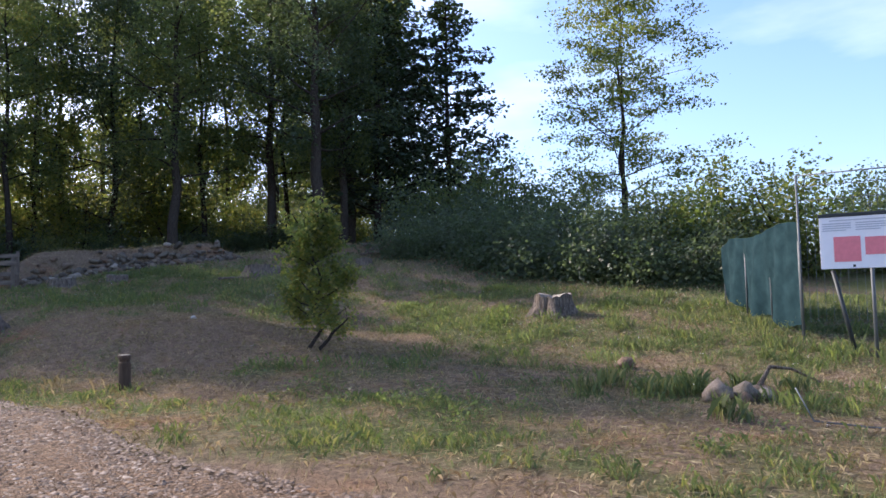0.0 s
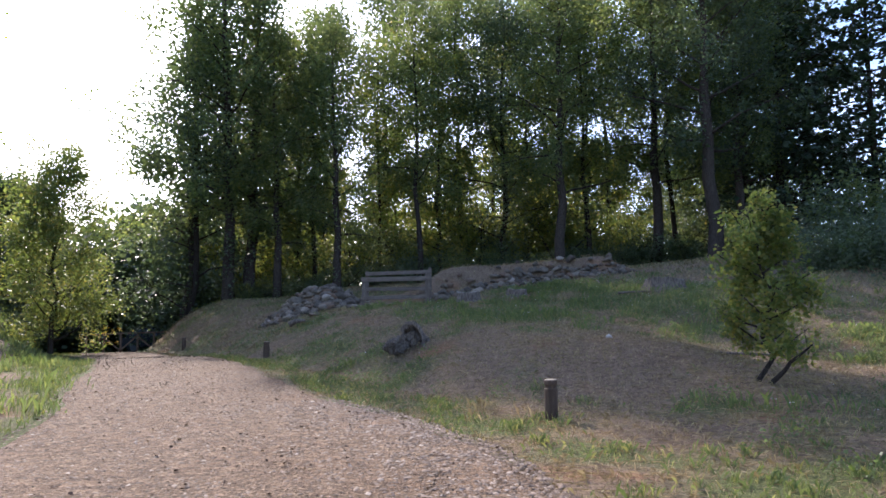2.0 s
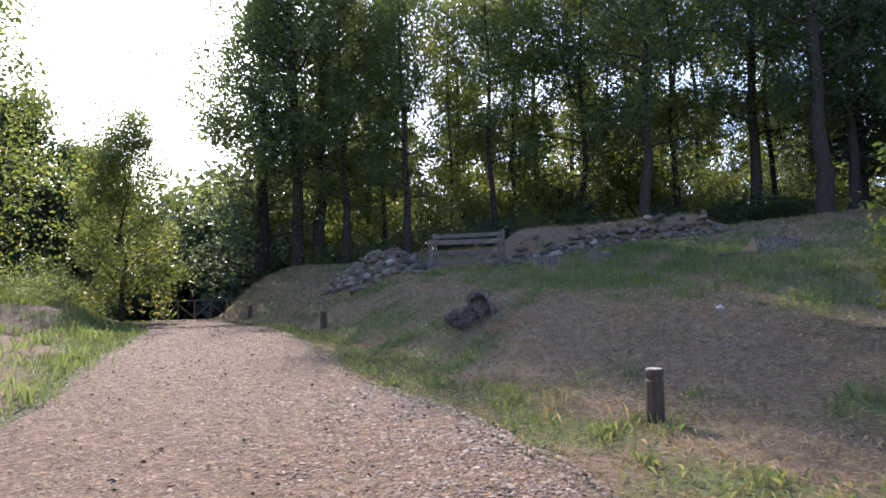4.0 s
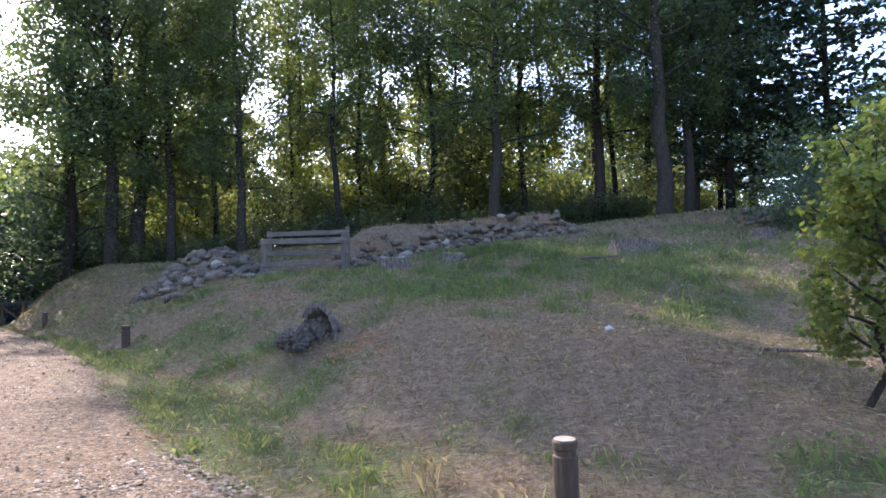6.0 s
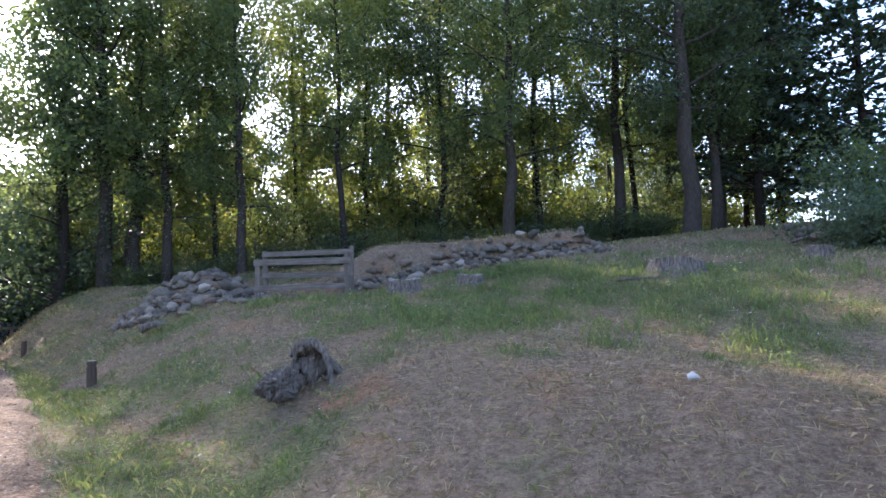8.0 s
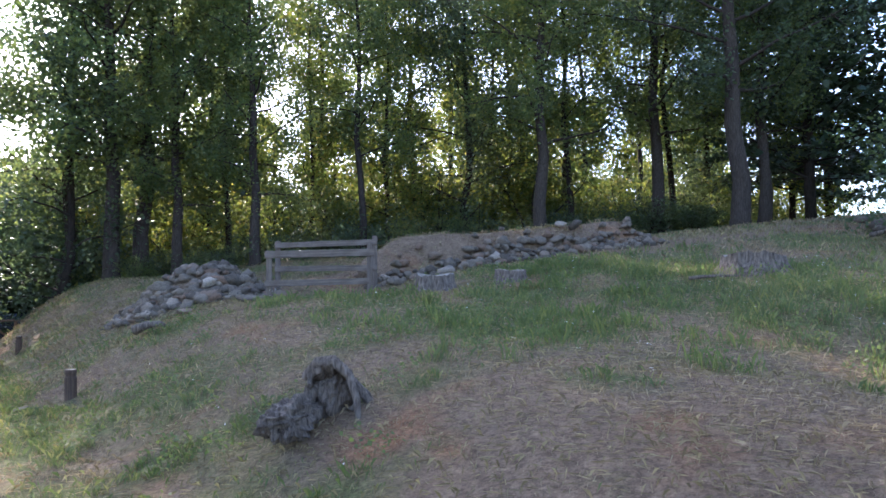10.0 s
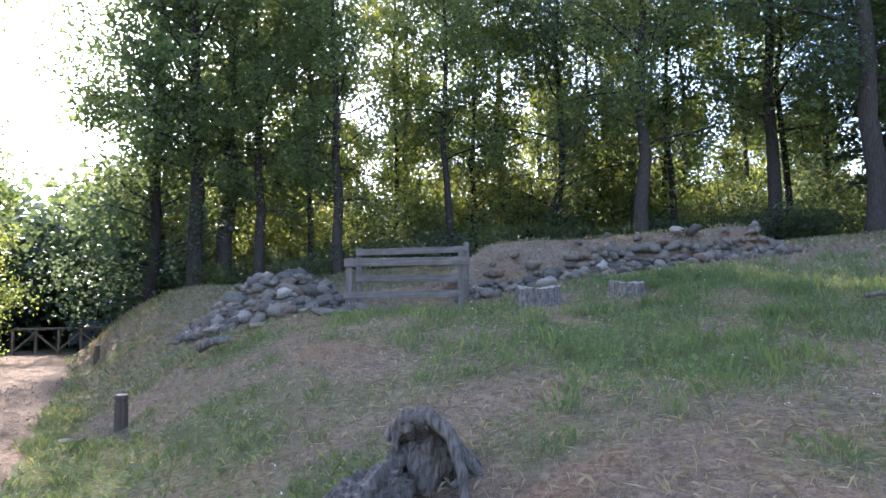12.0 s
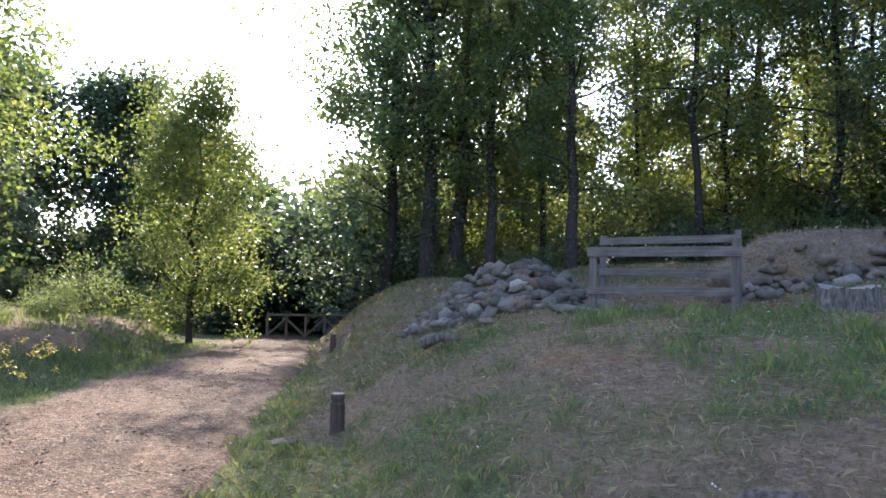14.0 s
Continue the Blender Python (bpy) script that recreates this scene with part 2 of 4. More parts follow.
def greenness(x, y):
    """How far the turf is green (1) rather than dry straw (0)."""
    d, s = to_bank(x, y)
    g = 0.42 + 0.38 * noise.noise(Vector((x * 0.42, y * 0.42, 11))) + 0.5 * noise.noise(Vector((x * 1.1, y * 1.1, 4)))
    g += 0.4 * sstep(-0.7, 0.0, -abs(d + 0.8)) * sstep(-12, -4, s)
    g += 0.16 * sstep(2.5, 4.5, d) * sstep(12.5, 9.5, d) * sstep(4.0, 7.5, s) * sstep(13.0, 11.0, s)
    g += 0.22 * sstep(5, 8, d) * sstep(4, -1, s)
    g += 0.22 * math.exp(-((x - 4.5) / 4.0) ** 2 - ((y - 18.5) / 2.6) ** 2)
    g -= 0.5 * math.exp(-((x - 3.3) / 2.2) ** 2 - ((y - 12.9) / 1.7) ** 2)
    g -= 0.15 * sstep(0.3, 1.5, d) * sstep(9, 4, d) * sstep(-3, 0, s) * sstep(9, 6, s)
    g += 0.6 * sstep(-3.7, -4.3, d) * sstep(-5.6, -4.9, d) - 0.35 * sstep(-5.2, -6.0, d) * sstep(-9.5, -8.0, d) * sstep(8, 12, s)
    g -= 0.6 * math.exp(-((x + 0.9) / 1.5) ** 2 - ((y - 23.9) / 1.0) ** 2)
    g -= 0.9 * math.exp(-((x - 3.4) / 4.0) ** 2 - ((y - 27.2) / 1.5) ** 2)
    return min(1.0, max(0.0, g))


def mesh_of(name, verts, faces, material, smooth=False):
    me = bpy.data.meshes.new(name)
    me.from_pydata([tuple(v) for v in verts], [], [tuple(f) for f in faces])
    for m in (material if isinstance(material, (list, tuple)) else [material]):
        me.materials.append(m)
    if smooth:
        me.polygons.foreach_set("use_smooth", [True] * len(me.polygons))
    me.update()
    return me


def part(name, mesh, parent, label=""):
    ob = new(name, mesh)
    ob.parent = parent
    if label:
        ob["label"] = label
    return ob


def steps(lo, hi, near_lo, near_hi, fine, grow):
    out, x = [], near_lo
    while x < near_hi:
        out.append(x)
        x += fine
    st = fine
    while x < hi:
        out.append(x)
        st *= grow
        x += st
    out.append(hi)
    low, x, st = [], near_lo, fine
    while x > lo:
        st *= grow
        x -= st
        low.append(max(x, lo))
    return low[::-1] + out


def ground_sheet():
    xs = steps(-900, 900, -12, 18, 0.3, 1.16)
    ys = steps(-900, 1200, -3, 32, 0.3, 1.16)
    verts = [(x, y, height(x, y) if abs(x) < 120 and abs(y) < 150 else height(max(-120, min(120, x)), max(-150, min(150, y)))) for y in ys for x in xs]
    w = len(xs)
    faces = [(j * w + i, j * w + i + 1, j * w + w + i + 1, j * w + w + i) for j in range(len(ys) - 1) for i in range(w - 1)]
    me = mesh_of("ground", verts, faces, GROUND, True)
    at = me.attributes.new("turf", "FLOAT", "POINT")
    at.data.foreach_set("value", [greenness(x, y) if abs(x) < 60 and abs(y) < 70 else 0.6 for x, y, _ in verts])
    g = new("ground", me)
    tagged(g, "dry summer turf with bare brown soil on a bank", "ground", kind="structure")


def path_edges(s):
    wob = 0.22 * noise.noise(Vector((s * 0.45, 1.0, 0))) + 0.10 * noise.noise(Vector((s * 1.6, 5.0, 0)))
    wob2 = 0.25 * noise.noise(Vector((s * 0.4, 9.0, 0))) + 0.12 * noise.noise(Vector((s * 1.5, 12.0, 0)))
    right = along(s, (-14, -3.4), (-5, -2.4), (0, -1.4), (5, -1.35), (10, -0.85), (22, -0.35), (40, -0.3))
    left = along(s, (-14, -9.0), (0, -5.7), (5, -4.9), (12, -3.85), (28, -3.3), (40, -3.2))
    return left + wob2, right + wob


def gravel_path():
    verts, faces, n = [], [], 18
    ss = [-30 + 0.25 * i for i in range(270)]
    for s in ss:
        a, b = path_edges(s)
        for i in range(n + 1):
            f = i / n
            x, y = from_bank(a + (b - a) * f, s)
            lift = 0.03 if 0 < i < n else -0.05
            verts.append((x, y, height(x, y) + lift + 0.012 * noise.noise(Vector((x * 2.2, y * 2.2, 0)))))
    w = n + 1
    for j in range(len(ss) - 1):
        for i in range(n):
            faces.append((j * w + i, j * w + i + 1, j * w + w + i + 1, j * w + w + i))
    p = new("gravel_path", mesh_of("gravel_path", verts, faces, GRAVEL, True))
    tagged(p, "pale pinkish-grey trodden gravel track along a grassy bank", "path", kind="structure")


ground_sheet()
gravel_path()

# ---------------------------------------------------------------- tubes, leaves, stones
def tube(points, radii, sides=8, cap=True):
    """A tapered round bar along points; verts and faces."""
    verts, faces = [], []
    pts = [Vector(p) for p in points]
    for i, p in enumerate(pts):
        t = (pts[min(i + 1, len(pts) - 1)] - pts[max(i - 1, 0)]).normalized()
        u = t.orthogonal().normalized() if i == 0 else (u - t * u.dot(t)).normalized()
        v = t.cross(u)
        for k in range(sides):
            a = 2 * math.pi * k / sides
            verts.append(p + (u * math.cos(a) + v * math.sin(a)) * radii[i])
    for i in range(len(pts) - 1):
        for k in range(sides):
            k2 = (k + 1) % sides
            faces.append((i * sides + k, i * sides + k2, (i + 1) * sides + k2, (i + 1) * sides + k))
    if cap:
        faces.append(tuple(range(sides - 1, -1, -1)))
        faces.append(tuple((len(pts) - 1) * sides + k for k in range(sides)))
    return verts, faces


class Soup:
    """Collects pieces into one mesh."""

    def __init__(self):
        self.v, self.f = [], []

    def add(self, verts, faces):
        o = len(self.v)
        self.v.extend(verts)
        self.f.extend(tuple(i + o for i in f) for f in faces)
        return self

    def mesh(self, name, material, smooth=True):
        return mesh_of(name, self.v, self.f, material, smooth)


def leaf_mesh(name, rng, centres, per, spread, size, material, flat=0.35, droop=0.0):
    """Many small folded leaves round the centres."""
    c = np.repeat(np.asarray(centres, float), per, axis=0)
    n = len(c)
    off = rng.normal(size=(n, 3)) * np.asarray(spread) * 0.55
    c = c + off
    nor = rng.normal(size=(n, 3))
    nor[:, 2] = np.abs(nor[:, 2]) + flat
    nor /= np.linalg.norm(nor, axis=1)[:, None]
    d = rng.normal(size=(n, 3))
    d[:, 2] -= droop
    d -= nor * np.sum(d * nor, axis=1)[:, None]
    d /= np.linalg.norm(d, axis=1)[:, None] + 1e-9
    side = np.cross(nor, d)
    L = size * rng.uniform(0.6, 1.35, (n, 1))
    w = L * rng.uniform(0.32, 0.5, (n, 1))
    v = np.stack([c, c + d * L * 0.5 + side * w + nor * L * 0.08, c + d * L, c + d * L * 0.5 - side * w + nor * L * 0.08], 1).reshape(-1, 3)
    me = bpy.data.meshes.new(name)
    me.vertices.add(4 * n)
    me.vertices.foreach_set("co", v.ravel())
    me.loops.add(4 * n)
    me.loops.foreach_set("vertex_index", np.arange(4 * n))
    me.polygons.add(n)
    me.polygons.foreach_set("loop_start", np.arange(n) * 4)
    me.polygons.foreach_set("loop_total", np.full(n, 4))
    me.materials.append(material)
    me.update(calc_edges=True)
    return me


def limb(rng, a, way, length, bend, n=5):
    pts, p, w = [Vector(a)], Vector(a), Vector(way).normalized()
    for _ in range(n):
        w = (w + Vector(rng.normal(size=3)) * 0.16 + Vector((0, 0, bend))).normalized()
        p = p + w * (length / n)
        pts.append(p.copy())
    return pts


def broadleaf(name, seed, tall, radius, girth, low, leaf, size, clumps, per, bark, lean=(0.0, 0.0), narrow=1.0, droop=0.2, fork=False, bend=0.06, tier=None):
    """A tree: tapered trunk with limbs, and a crown of leaf sprays on the limbs."""
    rng = np.random.default_rng(seed)
    wood = Soup()
    base = Vector((0, 0, -0.3))
    k = 9
    spine = [Vector((lean[0] * tall * (i / k) ** 1.3 + 0.10 * rng.normal() * (i > 0), lean[1] * tall * (i / k) ** 1.3 + 0.10 * rng.normal() * (i > 0), -0.3 + (tall * 0.96 + 0.3) * i / k)) for i in range(k + 1)]
    rad = [girth * (1 - 0.93 * (i / k)) * (1.0 if i else 1.35) for i in range(k + 1)]
    spine.insert(1, spine[0].lerp(spine[1], 0.3))
    rad.insert(1, girth * 1.02)
    wood.add(*tube(spine, rad, 10))
    if fork:
        f0 = spine[2] + Vector((0.0, 0, -0.4))
        sp = [f0 + Vector((0.55 + 0.12 * i, 0.1, tall * 0.085 * i)) if i else f0 for i in range(9)]
        wood.add(*tube(sp, [girth * 0.8 * (1 - 0.1 * i) for i in range(9)], 8))
    centres = []
    nl = max(12, clumps // 7)
    for i in range(nl):
        f = low + (0.98 - low) * (i + rng.uniform(0, 0.8)) / nl
        z = f * tall
        seg = min(int(f * k), k - 1)
        a = spine[seg + 1].lerp(spine[min(seg + 2, k + 1)], f * k - seg)
        g = (f - low) / (1 - low)
        reach = radius * (math.sin(math.pi * min(1, 0.16 + 0.84 * g)) ** 0.6 * (1 - 0.35 * g) * narrow + 0.12) * rng.uniform(0.65, 1.15)
        az = i * 2.4 + rng.normal() * 0.4
        pts = limb(rng, a, (math.cos(az), math.sin(az), 0.35 + 0.5 * g), reach, bend - droop * 0.12)
        r0 = max(0.02, girth * 0.32 * (1 - 0.75 * f))
        wood.add(*tube(pts, [r0 * (1 - 0.16 * j) for j in range(len(pts))], 5, False))
        for j in range(7):
            u = 0.25 + 0.75 * (j + rng.uniform()) / 7
            q = pts[min(int(u * 5), 4)].lerp(pts[min(int(u * 5) + 1, 5)], u * 5 - int(min(u * 5, 4)))
            o = Vector(rng.normal(size=3)) * 0.12 * radius
            o.z -= droop * rng.uniform(0, 1.0)
            centres.append(q + o)
            if j in (2, 5):
                wood.add(*tube([q - o * 0.1, q + o], [r0 * 0.3, r0 * 0.1], 4, False))
    sp = radius * 0.165
    crown = leaf_mesh(name + "_crown", rng, [tuple(c) for c in centres], per, (sp, sp, sp * (tier or 0.75 + droop * 0.6)), size, leaf, 0.35, droop)
    return wood.mesh(name + "_trunk", bark), crown


def conifer(name, seed, tall, radius, girth):
    """A pine with tiers of level, slightly rising boughs and needle tufts."""
    rng = np.random.default_rng(seed)
    wood, centres = Soup(), []
    wood.add(*tube([(0.05 * math.sin(i), 0, -0.3 + (tall + 0.3) * i / 8) for i in range(9)], [girth * (1 - 0.115 * i) for i in range(9)], 9))
    tiers = int(tall / 0.75)
    for i in range(tiers):
        f = 0.10 + 0.88 * i / tiers
        reach = radius * (1 - f) ** 0.75 * 1.05 + 0.25
        for j in range(6):
            az = j * 1.05 + i * 0.7 + rng.normal() * 0.15
            r = reach * rng.uniform(0.7, 1.15)
            pts = limb(rng, (0, 0, f * tall), (math.cos(az), math.sin(az), 0.05), r, 0.035, 4)
            wood.add(*tube(pts, [0.05 * (1 - 0.2 * k) + 0.006 for k in range(5)], 4, False))
            for u in np.linspace(0.3, 1.0, max(3, int(r * 2.4))):
                q = pts[min(int(u * 4), 3)].lerp(pts[min(int(u * 4) + 1, 4)], u * 4 - min(int(u * 4), 3))
                centres.append(tuple(q + Vector(rng.normal(size=3)) * 0.10))
    crown = leaf_mesh(name + "_crown", rng, centres, 11, (0.42, 0.42, 0.13), 0.28, NEEDLE, 0.8)
    return wood.mesh(name + "_trunk", BARK_DARK), crown


def shrub(name, seed, tall, radius, leaf, size, clumps, per, bark=BARK_DARK, stems=7):
    rng = np.random.default_rng(seed)
    wood, centres = Soup(), []
    for i in range(stems):
        az = 6.283 * i / stems + rng.normal() * 0.3
        pts = limb(rng, (0.06 * math.cos(az), 0.06 * math.sin(az), -0.1), (math.cos(az) * 0.5 * radius / tall * 2, math.sin(az) * 0.5 * radius / tall * 2, 1), tall * rng.uniform(0.7, 1.0), 0.02, 6)
        wood.add(*tube(pts, [0.03 * tall / 2.5 * (1 - 0.14 * j) for j in range(7)], 5, False))
        for _ in range(clumps // stems):
            u = rng.uniform(0.15, 1.0) * 5.99
            q = pts[int(u)].lerp(pts[int(u) + 1], u - int(u))
            out = Vector((rng.normal(), rng.normal(), rng.normal() * 0.7)) * radius * 0.33
            centres.append(tuple(q + out))
            if rng.uniform() < 0.3:
                wood.add(*tube([q, q + out], [0.010, 0.004], 3, False))
    centres = [(x, y, max(z, 0.06)) for x, y, z in centres]
    s = radius * 0.26
    crown = leaf_mesh(name + "_crown", rng, centres, per, (s, s, s * 0.8), size, leaf, 0.35, 0.2)
    return wood.mesh(name + "_stem", bark), crown


def plant(kind, meshes, x, y, label, category, group="", turn=0.0, size=1.0, names=("trunk", "crown"), sink=0.0):
    """A tree or shrub as a thing with its two parts, on the ground."""
    e = new(kind)
    e.matrix_basis = pose(x, y, height(x, y) - sink, 0, 0, turn) @ Matrix.Diagonal((size, size, size, 1))
    part(names[0], meshes[0], e)
    part(names[1], meshes[1], e)
    return tagged(e, label, category, group)


# ---------------------------------------------------------------- woodland on the rise
rng = np.random.default_rng(5)
TREES = [
    broadleaf("wood_a", 1, 18, 4.2, 0.28, 0.20, LEAF_WOOD, 0.148, 190, 96, BARK, (-0.03, 0.0), droop=0.6),
    broadleaf("wood_b", 2, 19, 4.0, 0.30, 0.24, LEAF_WOOD, 0.148, 190, 96, BARK, (0.01, 0.01), droop=0.5),
    broadleaf("wood_c", 3, 17, 3.4, 0.17, 0.28, LEAF_WOOD, 0.14, 170, 80, BARK_DARK, (-0.02, 0.0), droop=0.3),
    broadleaf("wood_d", 4, 19, 4.4, 0.36, 0.28, LEAF_DARK, 0.148, 190, 96, BARK, (-0.01, 0.0), droop=0.5),
    broadleaf("wood_e", 6, 17, 4.4, 0.20, 0.07, LEAF_DARK, 0.15, 200, 100, BARK_DARK, (0.0, 0.0), droop=0.8),
    broadleaf("wood_f", 7, 15, 3.8, 0.13, 0.10, LEAF_FRESH, 0.15, 180, 66, BARK_DARK, (0.02, 0.0), droop=0.6),
]
FRONT = (  # x, y, kind, size: the trunks that stand along the edge of the wood
    (-10.3, 40.0, 0, 1.2), (-9.4, 41.0, 1, 1.15), (-7.7, 40.0, 0, 0.84), (-6.0, 42.0, 2, 0.9), (-4.4, 39.0, 0, 0.82),
    (-0.05, 39.0, 2, 0.95), (2.5, 44.0, 2, 1.1), (7.2, 38.0, 1, 0.95), (9.7, 42.0, 2, 1.0), (12.75, 39.3, 1, 1.0),
    (13.6, 33.9, 3, 1.0), (-12.6, 41.4, 4, 1.1), (-13.4, 43.2, 1, 1.22), (14.7, 42.0, 2, 1.0), (15.9, 36.2, 1, 0.85), (17.6, 39.0, 1, 1.0), (20.5, 41.5, 5, 1.2),
)
for x, y, k, size in FRONT:
    plant("tree", TREES[k], x, y, "tall deciduous woodland tree with bare lower trunk, backlit", "tree", "woodland trees", rng.uniform(-14, 14), size)
for x, y, k, size in ((-10.9, 45.0, 5, 0.95), (-7.4, 45.2, 5, 1.1), (1.0, 42.6, 5, 0.95), (-2.4, 43.5, 5, 1.0), (4.8, 42.5, 4, 1.0), (6.6, 45.5, 5, 1.15), (10.4, 45.0, 5, 1.15), (17.8, 44.5, 4, 1.0)):
    plant("tree", TREES[k], x, y, "leafy tree deeper in the woodland, clothed almost to the ground", "tree", "woodland trees", x * 61, size)
DEEP = broadleaf("deep_tree", 9, 22, 4.8, 0.2, 0.50, LEAF_WOOD, 0.21, 200, 54, BARK_DARK, (0.0, 0.0), droop=0.4)
for x, y, size in ((-11.0, 52, 0.92), (-7.0, 54, 1.0), (-2.5, 52, 1.0), (1.6, 55, 1.05), (5.4, 53, 0.98), (9.6, 55, 1.05), (13.6, 52, 0.98), (18.0, 54, 1.0)):
    plant("tree", DEEP, x, y, "tall high-crowned tree far back in the wood", "tree", "trees deep in the wood", x * 83, size)
PINE = conifer("pine", 8, 17, 4.6, 0.22)
PINE_B = conifer("pine_tall", 9, 20, 4.2, 0.24)
plant("pine_tree", PINE, 22.6, 35.6, "dark pine with level layered boughs at the wood's edge", "tree", "pines", 20)
plant("pine_tree", PINE_B, 18.6, 37.2, "dark pine with level layered boughs at the wood's edge", "tree", "pines", 75)
plant("pine_tree", PINE_B, 22.5, 41.5, "dark pine with level layered boughs at the wood's edge", "tree", "pines", 140)

# bright undergrowth behind the trunks
UNDER = [
    shrub("under_a", 21, 3.4, 2.0, LEAF_FRESH, 0.125, 80, 34),
    shrub("under_b", 22, 4.6, 2.2, LEAF_FRESH, 0.125, 100, 34),
    shrub("under_c", 23, 2.6, 1.8, LEAF_WOOD, 0.12, 84, 34),
    shrub("under_d", 24, 4.0, 2.3, LEAF_DRY, 0.125, 100, 34),
    shrub("under_e", 25, 2.4, 1.9, LEAF_DARK, 0.12, 84, 34),
]
for i in range(46):
    x = -12 + 37 * ((i * 0.7548) % 1)
    y = (42.0 + 5 * rng.uniform()) if i % 3 else (47 + 4 * rng.uniform())
    k = int(rng.integers(0, 4))
    plant("bush", UNDER[k], x, y, "sunlit leafy undergrowth between the trunks", "bush", "woodland undergrowth", rng.uniform(0, 360), rng.uniform(0.5, 1.5) * (1.0 if i % 3 else 1.35), ("stem", "foliage"))
for i in range(20):
    x = -9 + 27 * ((i * 0.618) % 1)
    plant("bush", UNDER[4] if i % 4 else UNDER[2], x, 38.6 + 2.6 * rng.uniform() - 0.1 * max(0, x - 8), "low shaded shrub at the foot of the wood", "bush", "shrubs at the wood's edge", rng.uniform(0, 360), rng.uniform(0.4, 1.0), ("stem", "foliage"))
# sunlit young trees on the far side of the wood
FAR = [
    broadleaf("far_a", 26, 13.5, 3.6, 0.10, 0.05, LEAF_FRESH, 0.25, 140, 66, BARK_DARK, (0.01, 0.0), droop=0.3),
    broadleaf("far_b", 27, 12.5, 3.7, 0.10, 0.05, LEAF_FRESH, 0.25, 140, 66, BARK_DARK, (-0.01, 0.0), droop=0.3),
]
for i in range(17):
    x, y = -15 + 2.75 * i + rng.uniform(-0.8, 0.8), 60 + 5 * ((i * 0.618) % 1)
    plant("tree", FAR[i % 2], x, y, "sunlit young tree on the far side of the wood", "tree", "trees beyond the wood", i * 77, rng.uniform(0.8, 1.08))

# ---------------------------------------------------------------- trees and hedges round the track and the clearing
LEFT_TREE = broadleaf("left_tree", 31, 13, 4.2, 0.16, 0.05, LEAF_DRY, 0.125, 210, 130, BARK_DARK, (0.02, 0.0), droop=0.7)
MID_TREE = broadleaf("mid_tree", 32, 8.6, 3.3, 0.12, 0.08, LEAF_DRY, 0.10, 230, 150, BARK_DARK, (0.01, 0.0), droop=0.2, bend=0.12)
DARK_TREE = broadleaf("dark_tree", 33, 15, 6.2, 0.25, 0.05, LEAF_DARK, 0.31, 220, 120, BARK_DARK, (0.0, 0.0), droop=0.2)
plant("tree", LEFT_TREE, -16.6, 23.0, "broadleaf tree with drooping sunlit twigs beside the track", "tree", "trees beside the track", 0, 0.93)
plant("tree", MID_TREE, -15.7, 32.4, "young tree with upright feathery twigs beside the track", "tree", "trees beside the track", 40)
plant("tree", DARK_TREE, -28.2, 42.5, "dense dark round-topped tree behind the track", "tree", "trees beside the track", 0, 0.82)
plant("tree", DARK_TREE, -31.5, 38.5, "dense dark round-topped tree behind the track", "tree", "trees beside the track", 100, 0.8)
plant("tree", DARK_TREE, -26.0, 47.0, "dense dark round-topped tree behind the track", "tree", "trees beside the track", 200, 0.7)
plant("tree", DARK_TREE, -22.5, 29.0, "dense dark round-topped tree behind the track", "tree", "trees beside the track", 250, 0.55)
HEDGE = shrub("hedge", 41, 4.0, 2.4, LEAF_DARK, 0.22, 126, 84)
HEDGE_LOW = shrub("bramble", 42, 1.8, 2.2, LEAF_DARK, 0.105, 140, 68)
BUSH_RIGHT = shrub("bush_right", 43, 4.4, 2.0, LEAF_DRY, 0.115, 130, 80)
BUSH_GREEN = shrub("bush_green", 44, 3.6, 2.0, LEAF_WOOD, 0.12, 125, 66)
for x, y, size in ((-24.5, 49, 1.9), (-21, 51.5, 2.2), (-17.5, 53.0, 2.1), (-14, 52, 1.9), (-27, 55, 2.5), (-20, 58, 2.7), (-14, 57, 2.6), (-30, 50, 2.0), (-33, 58, 2.6), (-24, 44.5, 1.0)):
    plant("hedge_bush", HEDGE, x, y, "tall dark hedge bush beyond the wooden fence", "bush", "dark hedge beyond the fence", x * 37, size, ("stem", "foliage"), 0.6)
for x, y, size in ((-15.0, 24.4, 0.30), (-16.8, 28.0, 0.36), (-18.5, 30.5, 0.6), (-14.0, 20.0, 0.26), (-19.8, 36.0, 0.7), (-13.5, 15.5, 0.5), (-12.8, 9.5, 0.8)):
    plant("bush", BUSH_GREEN, x, y, "low wild shrub on the verge of the track", "bush", "verge shrubs", x * 53, size, ("stem", "foliage"), 0.4)
for x, y, size in ((13.6, 23.0, 0.9), (15.0, 20.6, 1.05), (15.6, 18.0, 1.05), (16.2, 15.6, 1.0), (16.9, 13.4, 0.9), (17.2, 21.0, 1.3), (18.2, 17.8, 1.3), (18.8, 14.6, 1.2), (15.5, 25.5, 1.2), (18.0, 24.5, 1.5)):
    plant("bramble", HEDGE_LOW, x, y, "dense dark bramble thicket at the edge of the clearing", "bush", "bramble thicket", x * 91, size, ("stem", "foliage"), 0.1)
